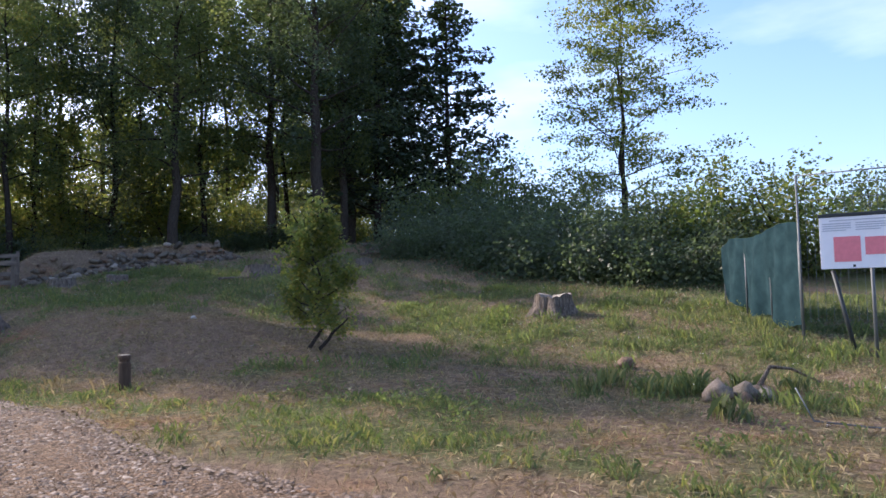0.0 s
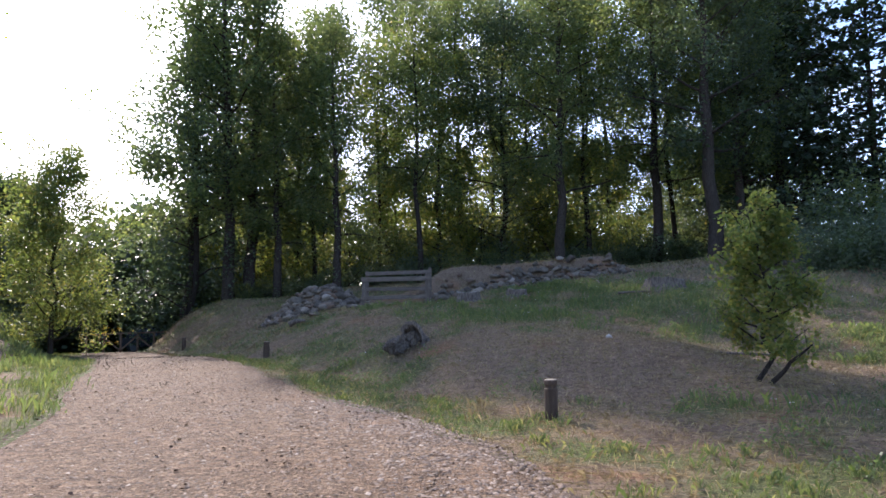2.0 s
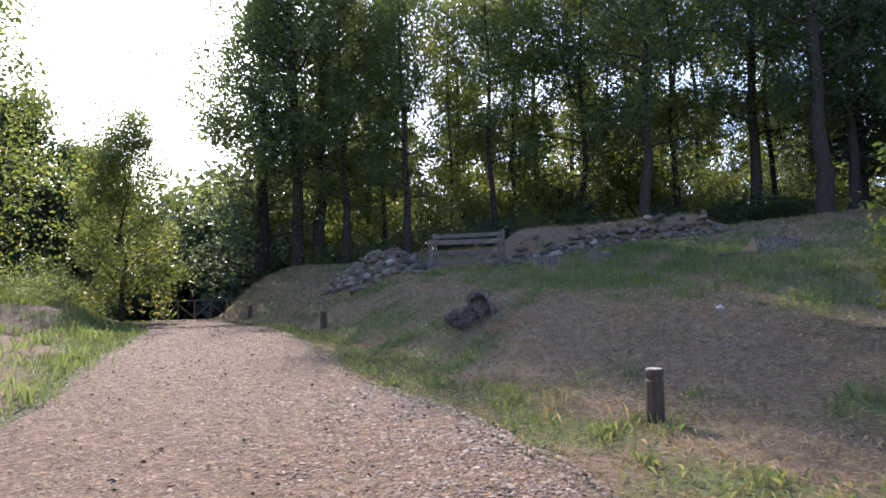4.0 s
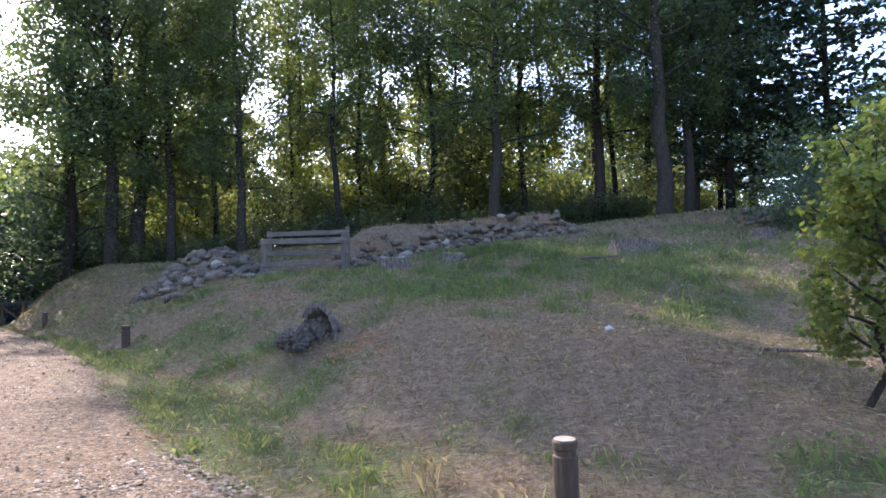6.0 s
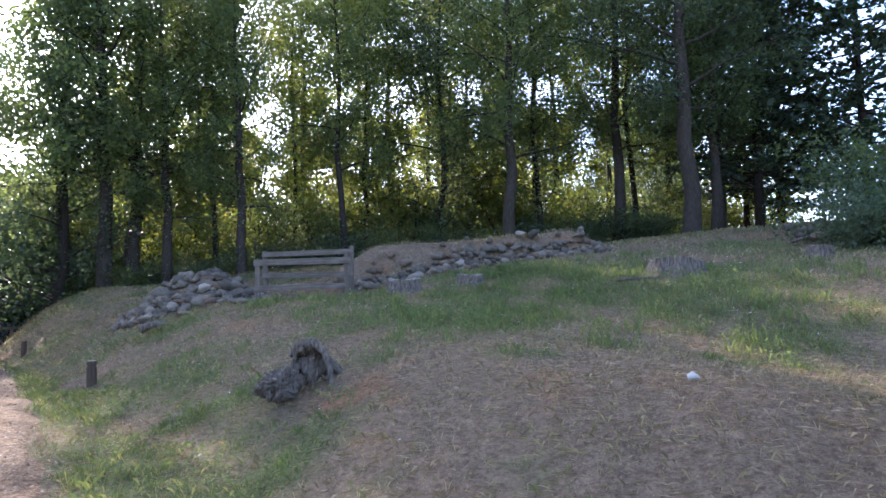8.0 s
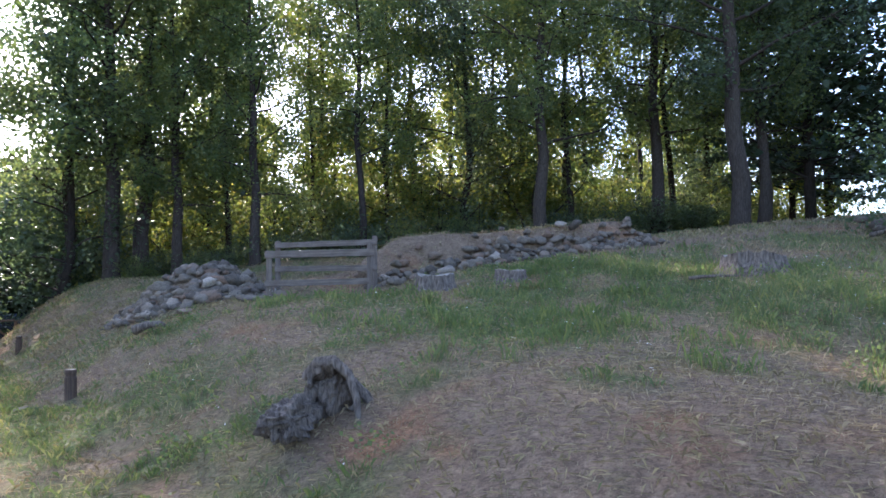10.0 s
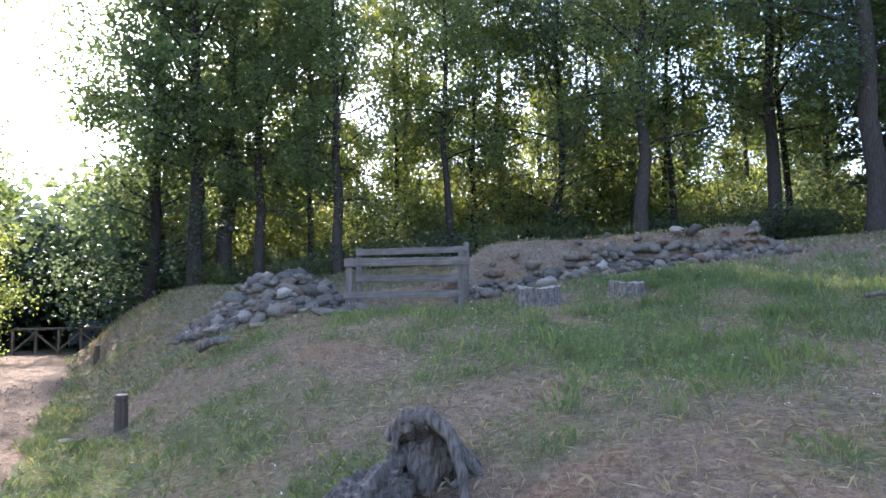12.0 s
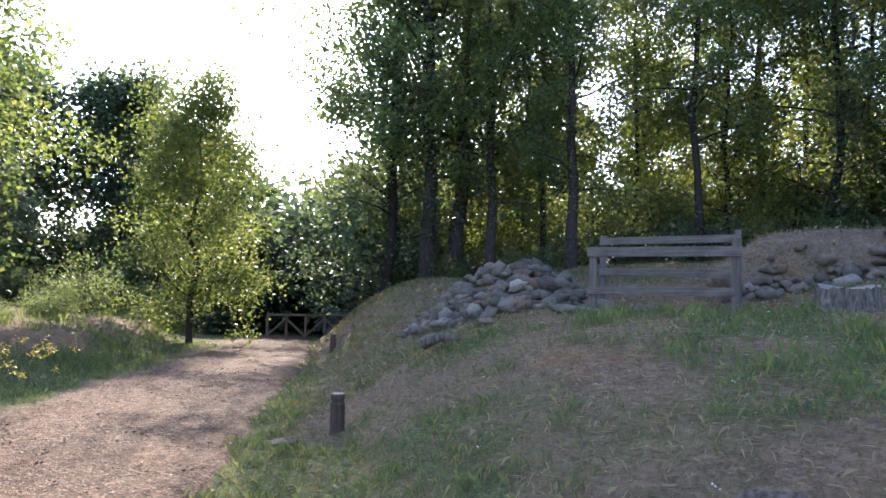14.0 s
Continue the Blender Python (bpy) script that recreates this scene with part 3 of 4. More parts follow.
for x, y, size, m in ((20.5, 16.0, 1.0, BUSH_RIGHT), (21.0, 13.0, 1.1, BUSH_RIGHT), (22.5, 10.5, 0.9, BUSH_GREEN), (24.0, 19.5, 0.7, BUSH_RIGHT), (22.5, 23.0, 0.65, BUSH_GREEN), (21.5, 27.0, 1.3, BUSH_GREEN), (19.5, 30.0, 1.3, BUSH_GREEN), (25.5, 24.0, 0.7, BUSH_RIGHT),
                      (27, 8, 1.0, BUSH_GREEN), (30, 14, 1.1, BUSH_GREEN), (33, 24, 0.8, BUSH_GREEN), (29, 31, 1.0, BUSH_GREEN), (35, 5, 1.2, BUSH_GREEN), (40, 16, 1.4, BUSH_GREEN)):
    plant("bush", m, x, y, "leafy bush behind the bramble thicket", "bush", "bushes behind the thicket", x * 77, size, ("stem", "foliage"), 0.3)
ROBINIA = broadleaf("robinia", 51, 17, 5.6, 0.17, 0.20, LEAF_DRY, 0.15, 190, 135, BARK_DARK, (0.02, 0.0), narrow=1.0, droop=0.05, fork=True, bend=0.0, tier=0.3)
plant("tree", ROBINIA, 28.6, 27.2, "slender twin-stemmed tree with airy yellow-green foliage", "tree", "", 30)
YOUNG = broadleaf("young_tree", 64, 2.85, 0.92, 0.045, 0.22, LEAF_FRESH, 0.072, 170, 46, BARK_DARK, (0.02, 0.0), droop=0.25, fork=False, bend=0.1)
young = plant("young_tree", YOUNG, 4.38, 10.8, "small leafy young tree with crooked stems on the bank", "young tree", "", 0, 0.88, ("stem", "foliage"))
side = limb(np.random.default_rng(3), (0.02, 0, 0.0), (0.6, -0.1, 0.8), 0.85, 0.1, 6)
part("side_stem", mesh_of("side_stem", *tube(side, [0.04, 0.036, 0.032, 0.027, 0.022, 0.016, 0.01], 7), BARK_DARK), young)


# ---------------------------------------------------------------- log bollards
def bollard_part():
    k, prof = 20, ((0.0, -0.2), (0.078, -0.2), (0.078, 0.355), (0.066, 0.365), (0.066, 0.395), (0.078, 0.405), (0.078, 0.445), (0.07, 0.455))
    verts, faces = [], []
    for r, z in prof[1:]:
        verts += [(r * math.cos(6.2832 * i / k), r * math.sin(6.2832 * i / k), z) for i in range(k)]
    for j in range(len(prof) - 2):
        faces += [(j * k + i, j * k + (i + 1) % k, (j + 1) * k + (i + 1) % k, (j + 1) * k + i) for i in range(k)]
    faces.append(tuple(range((len(prof) - 2) * k, (len(prof) - 1) * k)))
    return mesh_of("bollard_log", verts, faces, LOG_WOOD)


def bollards():
    log = bollard_part()
    k = 20
    top = mesh_of("bollard_top", [(0.068 * math.cos(6.2832 * i / k), 0.068 * math.sin(6.2832 * i / k), z) for z in (0.452, 0.46) for i in range(k)],
                  [tuple(range(k, 2 * k))] + [(i, (i + 1) % k, k + (i + 1) % k, k + i) for i in range(k)], LOG_TOP)
    for x, y, lean in ((1.25, 9.7, -1.5), (-4.07, 19.7, 0.5), (-9.49, 30.3, 1.0)):
        e = new("bollard")
        e.matrix_basis = pose(x, y, height(x, y), 0, lean, x * 40)
        part("log", log, e)
        part("log_end", top, e, "pale sawn end of the log")
        tagged(e, "short round dark-brown log bollard with a grooved head", "bollard", "bollards along the track")


bollards()


# ---------------------------------------------------------------- stumps
def stump(name, x, y, r, h, seed, label, turn=0.0):
    """A sawn stump with flared, ragged roots and a rough rim."""
    g = np.random.default_rng(seed)
    k, rows = 40, 7
    ph = g.uniform(0, 6.28, 4)
    verts, faces = [], []
    for j in range(rows):
        f = j / (rows - 1)
        for i in range(k):
            a = 6.2832 * i / k
            rough = 1 + 0.07 * math.sin(5 * a + ph[0]) + 0.05 * math.sin(9 * a + ph[1]) + 0.035 * math.sin(17 * a + ph[2])
            flare = 1 + 0.55 * (1 - f) ** 2.0 * (1 + 0.5 * math.sin(5 * a + ph[3]))
            z = -0.15 + (h + 0.15) * f
            if j == rows - 1:
                z += 0.09 * h * math.sin(2 * a + ph[1]) + 0.05 * h * g.normal()
            verts.append((r * rough * flare * math.cos(a), r * rough * flare * math.sin(a), z))
    for j in range(rows - 1):
        faces += [(j * k + i, j * k + (i + 1) % k, (j + 1) * k + (i + 1) % k, (j + 1) * k + i) for i in range(k)]
    e = new(name)
    e.matrix_basis = pose(x, y, height(x, y), 0, 0, turn)
    part("stump_body", mesh_of(name + "_body", verts, faces, STUMP_SIDE), e)
    tv = [(0, 0, h * 0.97)] + [tuple(np.array(verts[(rows - 1) * k + i]) * (0.985, 0.985, 0.99)) for i in range(k)]
    part("cut_face", mesh_of(name + "_cut", tv, [(0, i + 1, (i + 1) % k + 1) for i in range(k)], STUMP_TOP), e, "pale sawn top of the stump")
    return tagged(e, label, "tree stump", "stumps on the bank")


stump("tree_stump", 6.6, 21.0, 0.5, 0.30, 1, "broad low grey sawn tree stump with spreading roots")
stump("tree_stump", 1.25, 22.75, 0.34, 0.30, 2, "low split grey tree stump in the grass below the rubble")
stump("tree_stump", 2.75, 22.9, 0.28, 0.20, 3, "small weathered tree stump below the rubble heap")
stump("tree_stump", 10.3, 11.7, 0.38, 0.42, 4, "grey sawn tree stump standing in the clearing")
stump("tree_stump", 10.5, 22.0, 0.26, 0.25, 5, "small dark tree stump in the grass")


# ---------------------------------------------------------------- stones
def stone_meshes(n=7):
    out = []
    for s in range(n):
        g = np.random.default_rng(100 + s)
        bm = bmesh.new()
        bmesh.ops.create_icosphere(bm, subdivisions=2, radius=0.5)
        off = Vector(g.uniform(-9, 9, 3))
        for v in bm.verts:
            p = v.co.normalized()
            d = 0.5 + 0.30 * noise.noise(p * 1.5 + off) + 0.24 * noise.noise(p * 3.4 + off)
            v.co = Vector((p.x * d * 1.2, p.y * d, max(p.z * d, -0.36 * 0.9) * 0.78))
        me = bpy.data.meshes.new("stone")
        bm.to_mesh(me)
        bm.free()
        me.materials.append(STONE)
        me.polygons.foreach_set("use_smooth", [True] * len(me.polygons))
        out.append(me)
    return out


STONES = stone_meshes(9)
PALE_STONE = m_plain("pale_limestone", (0.45, 0.42, 0.37), 0.85)
WHITE_STONE = STONES[0].copy()
WHITE_STONE.materials[0] = PALE_STONE


# ---------------------------------------------------------------- wooden barrier round the dip in the heap
def board(length, w, t, seed=0):
    """A board along x with worn edges."""
    bm = bmesh.new()
    bmesh.ops.create_cube(bm, size=1.0, matrix=Matrix.Diagonal((length, t, w, 1)))
    bmesh.ops.bevel(bm, geom=bm.edges[:], offset=min(w, t) * 0.14, segments=1, affect="EDGES")
    return bm


def bm_mesh(bm, name, material):
    me = bpy.data.meshes.new(name)
    bm.to_mesh(me)
    bm.free()
    me.materials.append(material)
    return me


def bar(name, a, b, w, t, material, parent, label=""):
    """A board from a to b."""
    a, b = Vector(a), Vector(b)
    ob = part(name, bm_mesh(board((b - a).length, w, t), name, material), parent, label)
    d = b - a
    ob.matrix_basis = Matrix.Translation((a + b) / 2) @ d.to_track_quat("X", "Z").to_matrix().to_4x4()
    return ob


def post(name, x, y, z0, z1, w, material, parent):
    bm = bmesh.new()
    bmesh.ops.create_cube(bm, size=1.0, matrix=Matrix.Translation((x, y, (z0 + z1) / 2)) @ Matrix.Diagonal((w, w, z1 - z0, 1)))
    bmesh.ops.bevel(bm, geom=bm.edges[:], offset=w * 0.1, segments=1, affect="EDGES")
    return part(name, bm_mesh(bm, name, material), parent)


def barrier():
    e = new("wooden_barrier")
    x0, x1, fy, by = -1.96, 0.13, 23.5, 24.9
    tagged(e, "grey weathered wooden barrier of posts and boards by the rubble", "barrier")
    for x, y, top in ((x0 + 0.05, fy, 2.42), (x1 - 0.09, fy, 2.58), (x0 + 0.06, by, 2.70), (x1 + 0.04, by, 2.82)):
        post("post", x, y + 0.08, height(x, y) - 0.3, top, 0.11, POST_WOOD, e)
    bar("rail", (x0 - 0.03, fy, 2.34), (x1, fy, 2.39), 0.14, 0.035, RAIL_WOOD, e)
    bar("rail", (x0 - 0.03, fy, 1.78), (x1 - 0.1, fy, 1.82), 0.12, 0.035, RAIL_WOOD, e)
    bar("rail", (x0, by, 2.60), (x1 + 0.08, by, 2.68), 0.12, 0.035, RAIL_WOOD, e)
    bar("rail", (x0, by, 2.10), (x1 + 0.08, by, 2.12), 0.12, 0.035, RAIL_WOOD, e)


barrier()


# ---------------------------------------------------------------- cross-braced fence at the end of the track
def end_fence():
    e = new("wooden_fence")
    tagged(e, "low brown wooden fence with slanting braces across the track's end", "fence")
    p0, way, n, gap = Vector((-17.9, 40.6, 0)), Vector((0.93, 0.36, 0)), 8, 0.84
    z0 = height(p0.x, p0.y)
    tops = []
    for i in range(n):
        p = p0 + way * gap * i
        g = z0 + 0.02 * i
        tops.append((p, g))
        post("post", p.x, p.y, min(g, height(p.x, p.y)) - 0.2, g + 1.02, 0.10, BROWN_WOOD, e)
    for (p, g), (q, h) in zip(tops, tops[1:]):
        bar("top_rail", (p.x, p.y, g + 1.05), (q.x, q.y, h + 1.05), 0.09, 0.1, BROWN_WOOD, e)
    for i, ((p, g), (q, h)) in enumerate(zip(tops, tops[1:])):
        lo, hi = ((p, g), (q, h)) if i % 2 == 0 else ((q, h), (p, g))
        bar("brace", (lo[0].x, lo[0].y - 0.07, lo[1] + 0.12), (hi[0].x, hi[0].y - 0.07, hi[1] + 0.9), 0.08, 0.05, BROWN_WOOD, e)


end_fence()


# ---------------------------------------------------------------- rubble heaps, each stone by itself
def heap(label, spots, size_lo, size_hi, seed):
    g = np.random.default_rng(seed)
    e = new("rubble_heap")
    x0, y0 = spots[len(spots) // 2][:2]
    e.matrix_basis = pose(x0, y0, height(x0, y0))
    inv = e.matrix_basis.inverted()
    for x, y, up in spots:
        ob = part("stone", STONES[int(g.integers(0, len(STONES)))], e)
        k = g.uniform(size_lo, size_hi) * (1.35 if g.uniform() < 0.12 else 1.0)
        ob.matrix_basis = inv @ pose(x, y, height(x, y) + up + 0.10 * k, g.normal() * 12, g.normal() * 12, g.uniform(0, 360)) @ Matrix.Diagonal((k * g.uniform(0.85, 1.25), k * g.uniform(0.8, 1.1), k * g.uniform(0.75, 1.05), 1))
    return tagged(e, label, "rubble heap", "rubble of an old wall")


def right_spots():
    g, out = np.random.default_rng(71), []
    for row in range(7):
        v = -1.2 + 0.145 * row
        u = -3.9 + 0.2 * row
        while u < 3.9 - 0.08 * row:
            u += g.uniform(0.13, 0.26)
            if row > 4 and g.uniform() < 0.8 or row > 2 and u < -1.2 and g.uniform() < 0.6:
                continue
            vv = v + g.normal() * 0.06
            out.append((3.4 + 0.975 * u - 0.22 * vv, 27.0 + 0.22 * u + 0.975 * vv, 0.02 * row))
    return out


def left_spots():
    g, out = np.random.default_rng(72), []
    for i in range(230):
        a, r = g.uniform(2.9, 6.45), 1.55 * g.uniform(0.05, 1.0) ** 0.6
        out.append((-3.45 + 1.15 * r * math.cos(a), 24.65 + 0.9 * r * math.sin(a), 0.06 * (1.5 - r) * g.uniform()))
    return out


heap("long heap of rounded grey and brown field stones on the bank", right_spots(), 0.12, 0.28, 81)
heap("tumbled heap of rounded field stones beside the wooden barrier", left_spots(), 0.13, 0.29, 82)


def boulder(x, y, k, label, up=0.0, m=0, turn=0.0, squash=1.0):
    ob = new("stone", STONES[m] if m >= 0 else WHITE_STONE)
    ob.matrix_basis = pose(x, y, height(x, y) + 0.2 * k * squash + up, 0, 0, turn) @ Matrix.Diagonal((k, k, k * squash, 1))
    return tagged(ob, label, "stone", "loose stones")


boulder(3.3, 26.45, 0.34, "large pale rounded stone on top of the rubble heap", 0.03, 2, 30)
boulder(2.9, 26.2, 0.28, "pale angular stone on the rubble heap", 0.05, 4, 80)
boulder(0.0, 25.3, 0.42, "large pale stone behind the wooden barrier", 0.05, 1, 10)
boulder(-2.1, 22.55, 0.42, "flat pale stone at the foot of the heap", 0.0, 3, 15, 0.5)
boulder(-3.35, 23.0, 0.4, "flat pale stone at the foot of the heap", 0.0, 5, 70, 0.4)
boulder(2.82, 12.95, 0.10, "small white stone lying on the dry mound", 0.02, -1, 20, 0.8)
boulder(-4.43, 19.2, 0.3, "flat sunlit stone slab in the verge", 0.0, 6, 60, 0.22)
for x, y, k, m in ((7.1, 4.95, 0.34, 0), (7.4, 4.8, 0.34, 2), (7.7, 4.75, 0.24, 4), (7.45, 5.15, 0.26, 5), (8.0, 5.0, 0.24, 1), (7.85, 5.5, 0.24, 3), (7.25, 4.7, 0.18, 6)):
    boulder(x, y, k, "rough grey stone in a small heap among weeds", 0, m, x * 77)
boulder(8.3, 7.6, 0.3, "pale rounded stone in the clearing", 0, 1, 40)
wire = new("bent_wire", mesh_of("bent_wire", *tube([(6.75, 3.75, height(6.75, 3.75) + 0.34), (6.8, 3.6, height(6.8, 3.6) + 0.03), (7.1, 3.2, height(7.1, 3.2) + 0.02), (7.7, 2.4, height(7.7, 2.4) + 0.02)], [0.009] * 4, 6), STEEL, True))
tagged(wire, "thin bent grey steel wire lying in the grass", "wire")
# far heap at the foot of the wood
g = np.random.default_rng(90)
heap("scattered stones and earth at the foot of the wood", [(13.6 + g.normal() * 0.9, 25.4 + g.normal() * 0.6, g.uniform(0, 0.3)) for _ in range(36)], 0.16, 0.34, 83)


# ---------------------------------------------------------------- uprooted hollow stump and other dead wood
def gnarl(bm_size, seed, sx, sy, sz, rough=0.25):
    bm = bmesh.new()
    bmesh.ops.create_icosphere(bm, subdivisions=4, radius=1.0)
    off = Vector((seed * 3.1, 1.7, 4.2))
    for v in bm.verts:
        p = v.co.normalized()
        n = noise.noise(Vector((p.x * 2.2, p.y * 2.2, p.z * 1.3)) + off) + 0.6 * noise.noise(Vector((p.x * 9, p.y * 3, p.z * 9)) + off)
        v.co = Vector((p.x * sx, p.y * sy, p.z * sz)) * (1 + rough * n) * bm_size
    return bm


def root(rngk, pts, radii, name, parent, flute=0.25):
    v, f = tube(pts, radii, 12)
    v = [Vector(p) + Vector((noise.noise(Vector(p) * 4 + Vector((0, 0, 5))), noise.noise(Vector(p) * 4), noise.noise(Vector(p) * 4 + Vector((7, 0, 0))))) * radii[0] * flute * 0.6 for p in v]
    return part(name, mesh_of(name, v, f, STUMP_SIDE), parent)


def drift_stump():
    e = new("uprooted_stump")
    e.matrix_basis = pose(-0.40, 15.45, height(-0.40, 15.45), 0, 0, 0) @ Matrix.Diagonal((0.78, 0.78, 1.08, 1))
    tagged(e, "grey weathered hollow uprooted stump with arching roots on the bank", "dead stump")
    verts, faces, na, nl, th = [], [], 26, 12, 0.05
    for side_r in (0, 1):
        for i in range(nl + 1):
            f = i / nl
            for j in range(na + 1):
                a = radians(-118 + 236 * j / na)
                n = noise.noise(Vector((a * 2.0, f * 1.8, 2))) * 1.6 + noise.noise(Vector((a * 11, f * 1.5, 5))) * 0.3
                r = (0.27 - 0.08 * f + 0.07 * n) - th * side_r
                rag = 0.14 * noise.noise(Vector((a * 4, 9, 0)))
                y = -0.08 + rag * (1 - f) + 0.62 * f
                verts.append((r * 1.0 * math.sin(a) + 0.02, y, 0.16 + r * 0.95 * math.cos(a) - 0.10 * f))
    w, o = na + 1, (nl + 1) * (na + 1)
    for i in range(nl):
        for j in range(na):
            q = (i * w + j, i * w + j + 1, (i + 1) * w + j + 1, (i + 1) * w + j)
            faces += [q, tuple(o + k for k in q[::-1])]
    faces += [(j, o + j, o + j + 1, j + 1) for j in range(na)]
    faces.append(tuple(nl * w + j for j in range(na + 1)))
    part("hollow_trunk", mesh_of("hollow_trunk", verts, faces, STUMP_SIDE), e)
    bm = gnarl(1.0, 3, 0.24, 0.32, 0.25, 0.34)
    bmesh.ops.translate(bm, verts=bm.verts, vec=(0.03, 0.26, 0.12))
    part("core", bm_mesh(bm, "core", STUMP_SIDE), e)
    bm = gnarl(1.0, 5, 0.19, 0.42, 0.15, 0.5)
    bmesh.ops.rotate(bm, verts=bm.verts, cent=(0, 0, 0), matrix=Matrix.Rotation(radians(-28), 3, "Z"))
    bmesh.ops.translate(bm, verts=bm.verts, vec=(-0.36, -0.36, 0.03))
    part("side_lump", bm_mesh(bm, "side_lump", STUMP_SIDE), e)
    root(1, [(-0.26, 0.05, 0.30), (-0.12, -0.05, 0.42), (0.06, -0.10, 0.43), (0.22, -0.14, 0.33), (0.31, -0.24, 0.14), (0.33, -0.34, -0.08)], [0.035, 0.045, 0.05, 0.045, 0.04, 0.03], "arching_root", e)
    root(2, [(-0.10, 0.1, 0.22), (-0.26, -0.12, 0.14), (-0.42, -0.38, 0.05), (-0.52, -0.60, -0.08)], [0.05, 0.055, 0.045, 0.02], "side_root", e)
    root(4, [(0.20, 0.2, 0.25), (0.42, 0.1, 0.12), (0.56, -0.04, -0.05)], [0.07, 0.05, 0.03], "side_root", e)
    root(5, [(-0.3, -0.1, 0.1), (-0.55, -0.15, 0.10), (-0.72, -0.25, 0.0)], [0.025, 0.018, 0.01], "thin_root", e)


drift_stump()


def dead_branch(name, x, y, pts, r, label):
    e = new(name, mesh_of(name, *tube(pts, [r * (1 - 0.7 * i / (len(pts) - 1)) for i in range(len(pts))], 7), STUMP_SIDE, True))
    e.matrix_basis = pose(x, y, height(x, y))
    return tagged(e, label, "branch", "dead branches")


dead_branch("dead_branch", -3.55, 21.7, [(-0.3, 0, 0.05), (-0.1, -0.05, 0.14), (0.1, 0, 0.16), (0.3, 0.05, 0.05)], 0.09, "dark rotten root lying on the bank")
dead_branch("dead_branch", 8.2, 5.05, [(-0.2, 0, 0.1), (0.05, 0.0, 0.34), (0.35, -0.1, 0.30), (0.65, -0.3, 0.12)], 0.035, "dark bent branch arching out of the stone heap")
dead_branch("dead_branch", 4.9, 12.9, [(-0.7, 0.3, 0.06), (-0.2, 0.1, 0.08), (0.4, -0.1, 0.06), (0.9, -0.4, 0.03)], 0.03, "pale dry branch lying in the sun")
dead_branch("dead_branch", 12.5, 24.6, [(-0.9, 0, 0.05), (-0.2, 0.05, 0.2), (0.5, 0.1, 0.35)], 0.06, "dead branch leaning on the far stones")
dead_branch("dead_branch", 6.0, 20.4, [(-0.9, -0.15, 0.01), (-0.6, -0.02, 0.04), (-0.3, 0.03, 0.05), (0.05, 0.12, 0.05), (0.3, 0.3, 0.06)], 0.035, "grey root running out from the broad stump")


# ---------------------------------------------------------------- sign board, mesh fence and netting at the clearing
def sign_board():
    e = new("sign_board")
    a, b = Vector((11.15, 6.02, 0)), Vector((11.83, 4.68, 0))
    w = (b - a).normalized()
    out = Vector((-w.y, w.x, 0)) * (-1 if Vector((-w.y, w.x, 0)).dot(Vector((-1, -0.5, 0))) < 0 else 1)
    tagged(e, "white printed information board with pink pictures on steel posts", "sign")
    z0, z1 = 1.47, 2.30

    def plate(name, f0, f1, lo, hi, off, t, m, label="", on=None):
        p, q = a + (b - a) * f0 + out * off, a + (b - a) * f1 + out * off
        ob = bar(name, (p.x, p.y, (lo + hi) / 2), (q.x, q.y, (lo + hi) / 2), hi - lo, t, m, on or e, label)
        if on:
            ob.matrix_basis = on.matrix_basis.inverted() @ ob.matrix_basis
        return ob

    panel = plate("panel", 0, 1, z0, z1, 0.0, 0.02, PAPER)
    plate("top_cap", -0.01, 1.01, z1, z1 + 0.06, 0.0, 0.05, DARK_STEEL, "dark steel top strip")
    plate("picture", 0.13, 0.38, 1.58, 1.98, 0.014, 0.004, PINK, "pink printed picture", on=panel)
    plate("picture", 0.42, 0.62, 1.68, 1.96, 0.014, 0.004, PINK, "pink printed picture", on=panel)
    plate("picture", 0.68, 0.92, 1.62, 1.96, 0.014, 0.004, PINK, "pink printed picture", on=panel)
    plate("heading", 0.10, 0.9, 2.235, 2.25, 0.014, 0.003, PALE_TEXT, on=panel)
    for f0, f1 in ((0.03, 0.30), (0.34, 0.62), (0.66, 0.95)):
        for i in range(4):
            z = 2.20 - 0.036 * i
            plate("text_line", f0, f1 - (0.05 if i == 3 else 0), z - 0.016, z, 0.014, 0.003, PALE_TEXT, on=panel)
    plate("mark", 0.30, 0.325, 1.49, 1.53, 0.014, 0.003, DARK_STEEL, on=panel)
    for f in (0.47, 0.95):
        p = a + (b - a) * f - out * 0.05
        v, fc = tube([(p.x, p.y, height(p.x, p.y) - 0.3), (p.x, p.y, z1)], [0.028, 0.028], 10)
        part("post", mesh_of("post", v, fc, STEEL, True), e)
    p, q = a + (b - a) * 0.1 - out * 0.25, a + (b - a) * 0.3 + out * 0.2
    v, fc = tube([(p.x, p.y, 1.45), (q.x + 0.35, q.y + 0.2, height(q.x, q.y) + 0.0)], [0.035, 0.035], 8)
    part("brace", mesh_of("brace", v, fc, DARK_STEEL, True), e, "dark slanting brace")


sign_board()


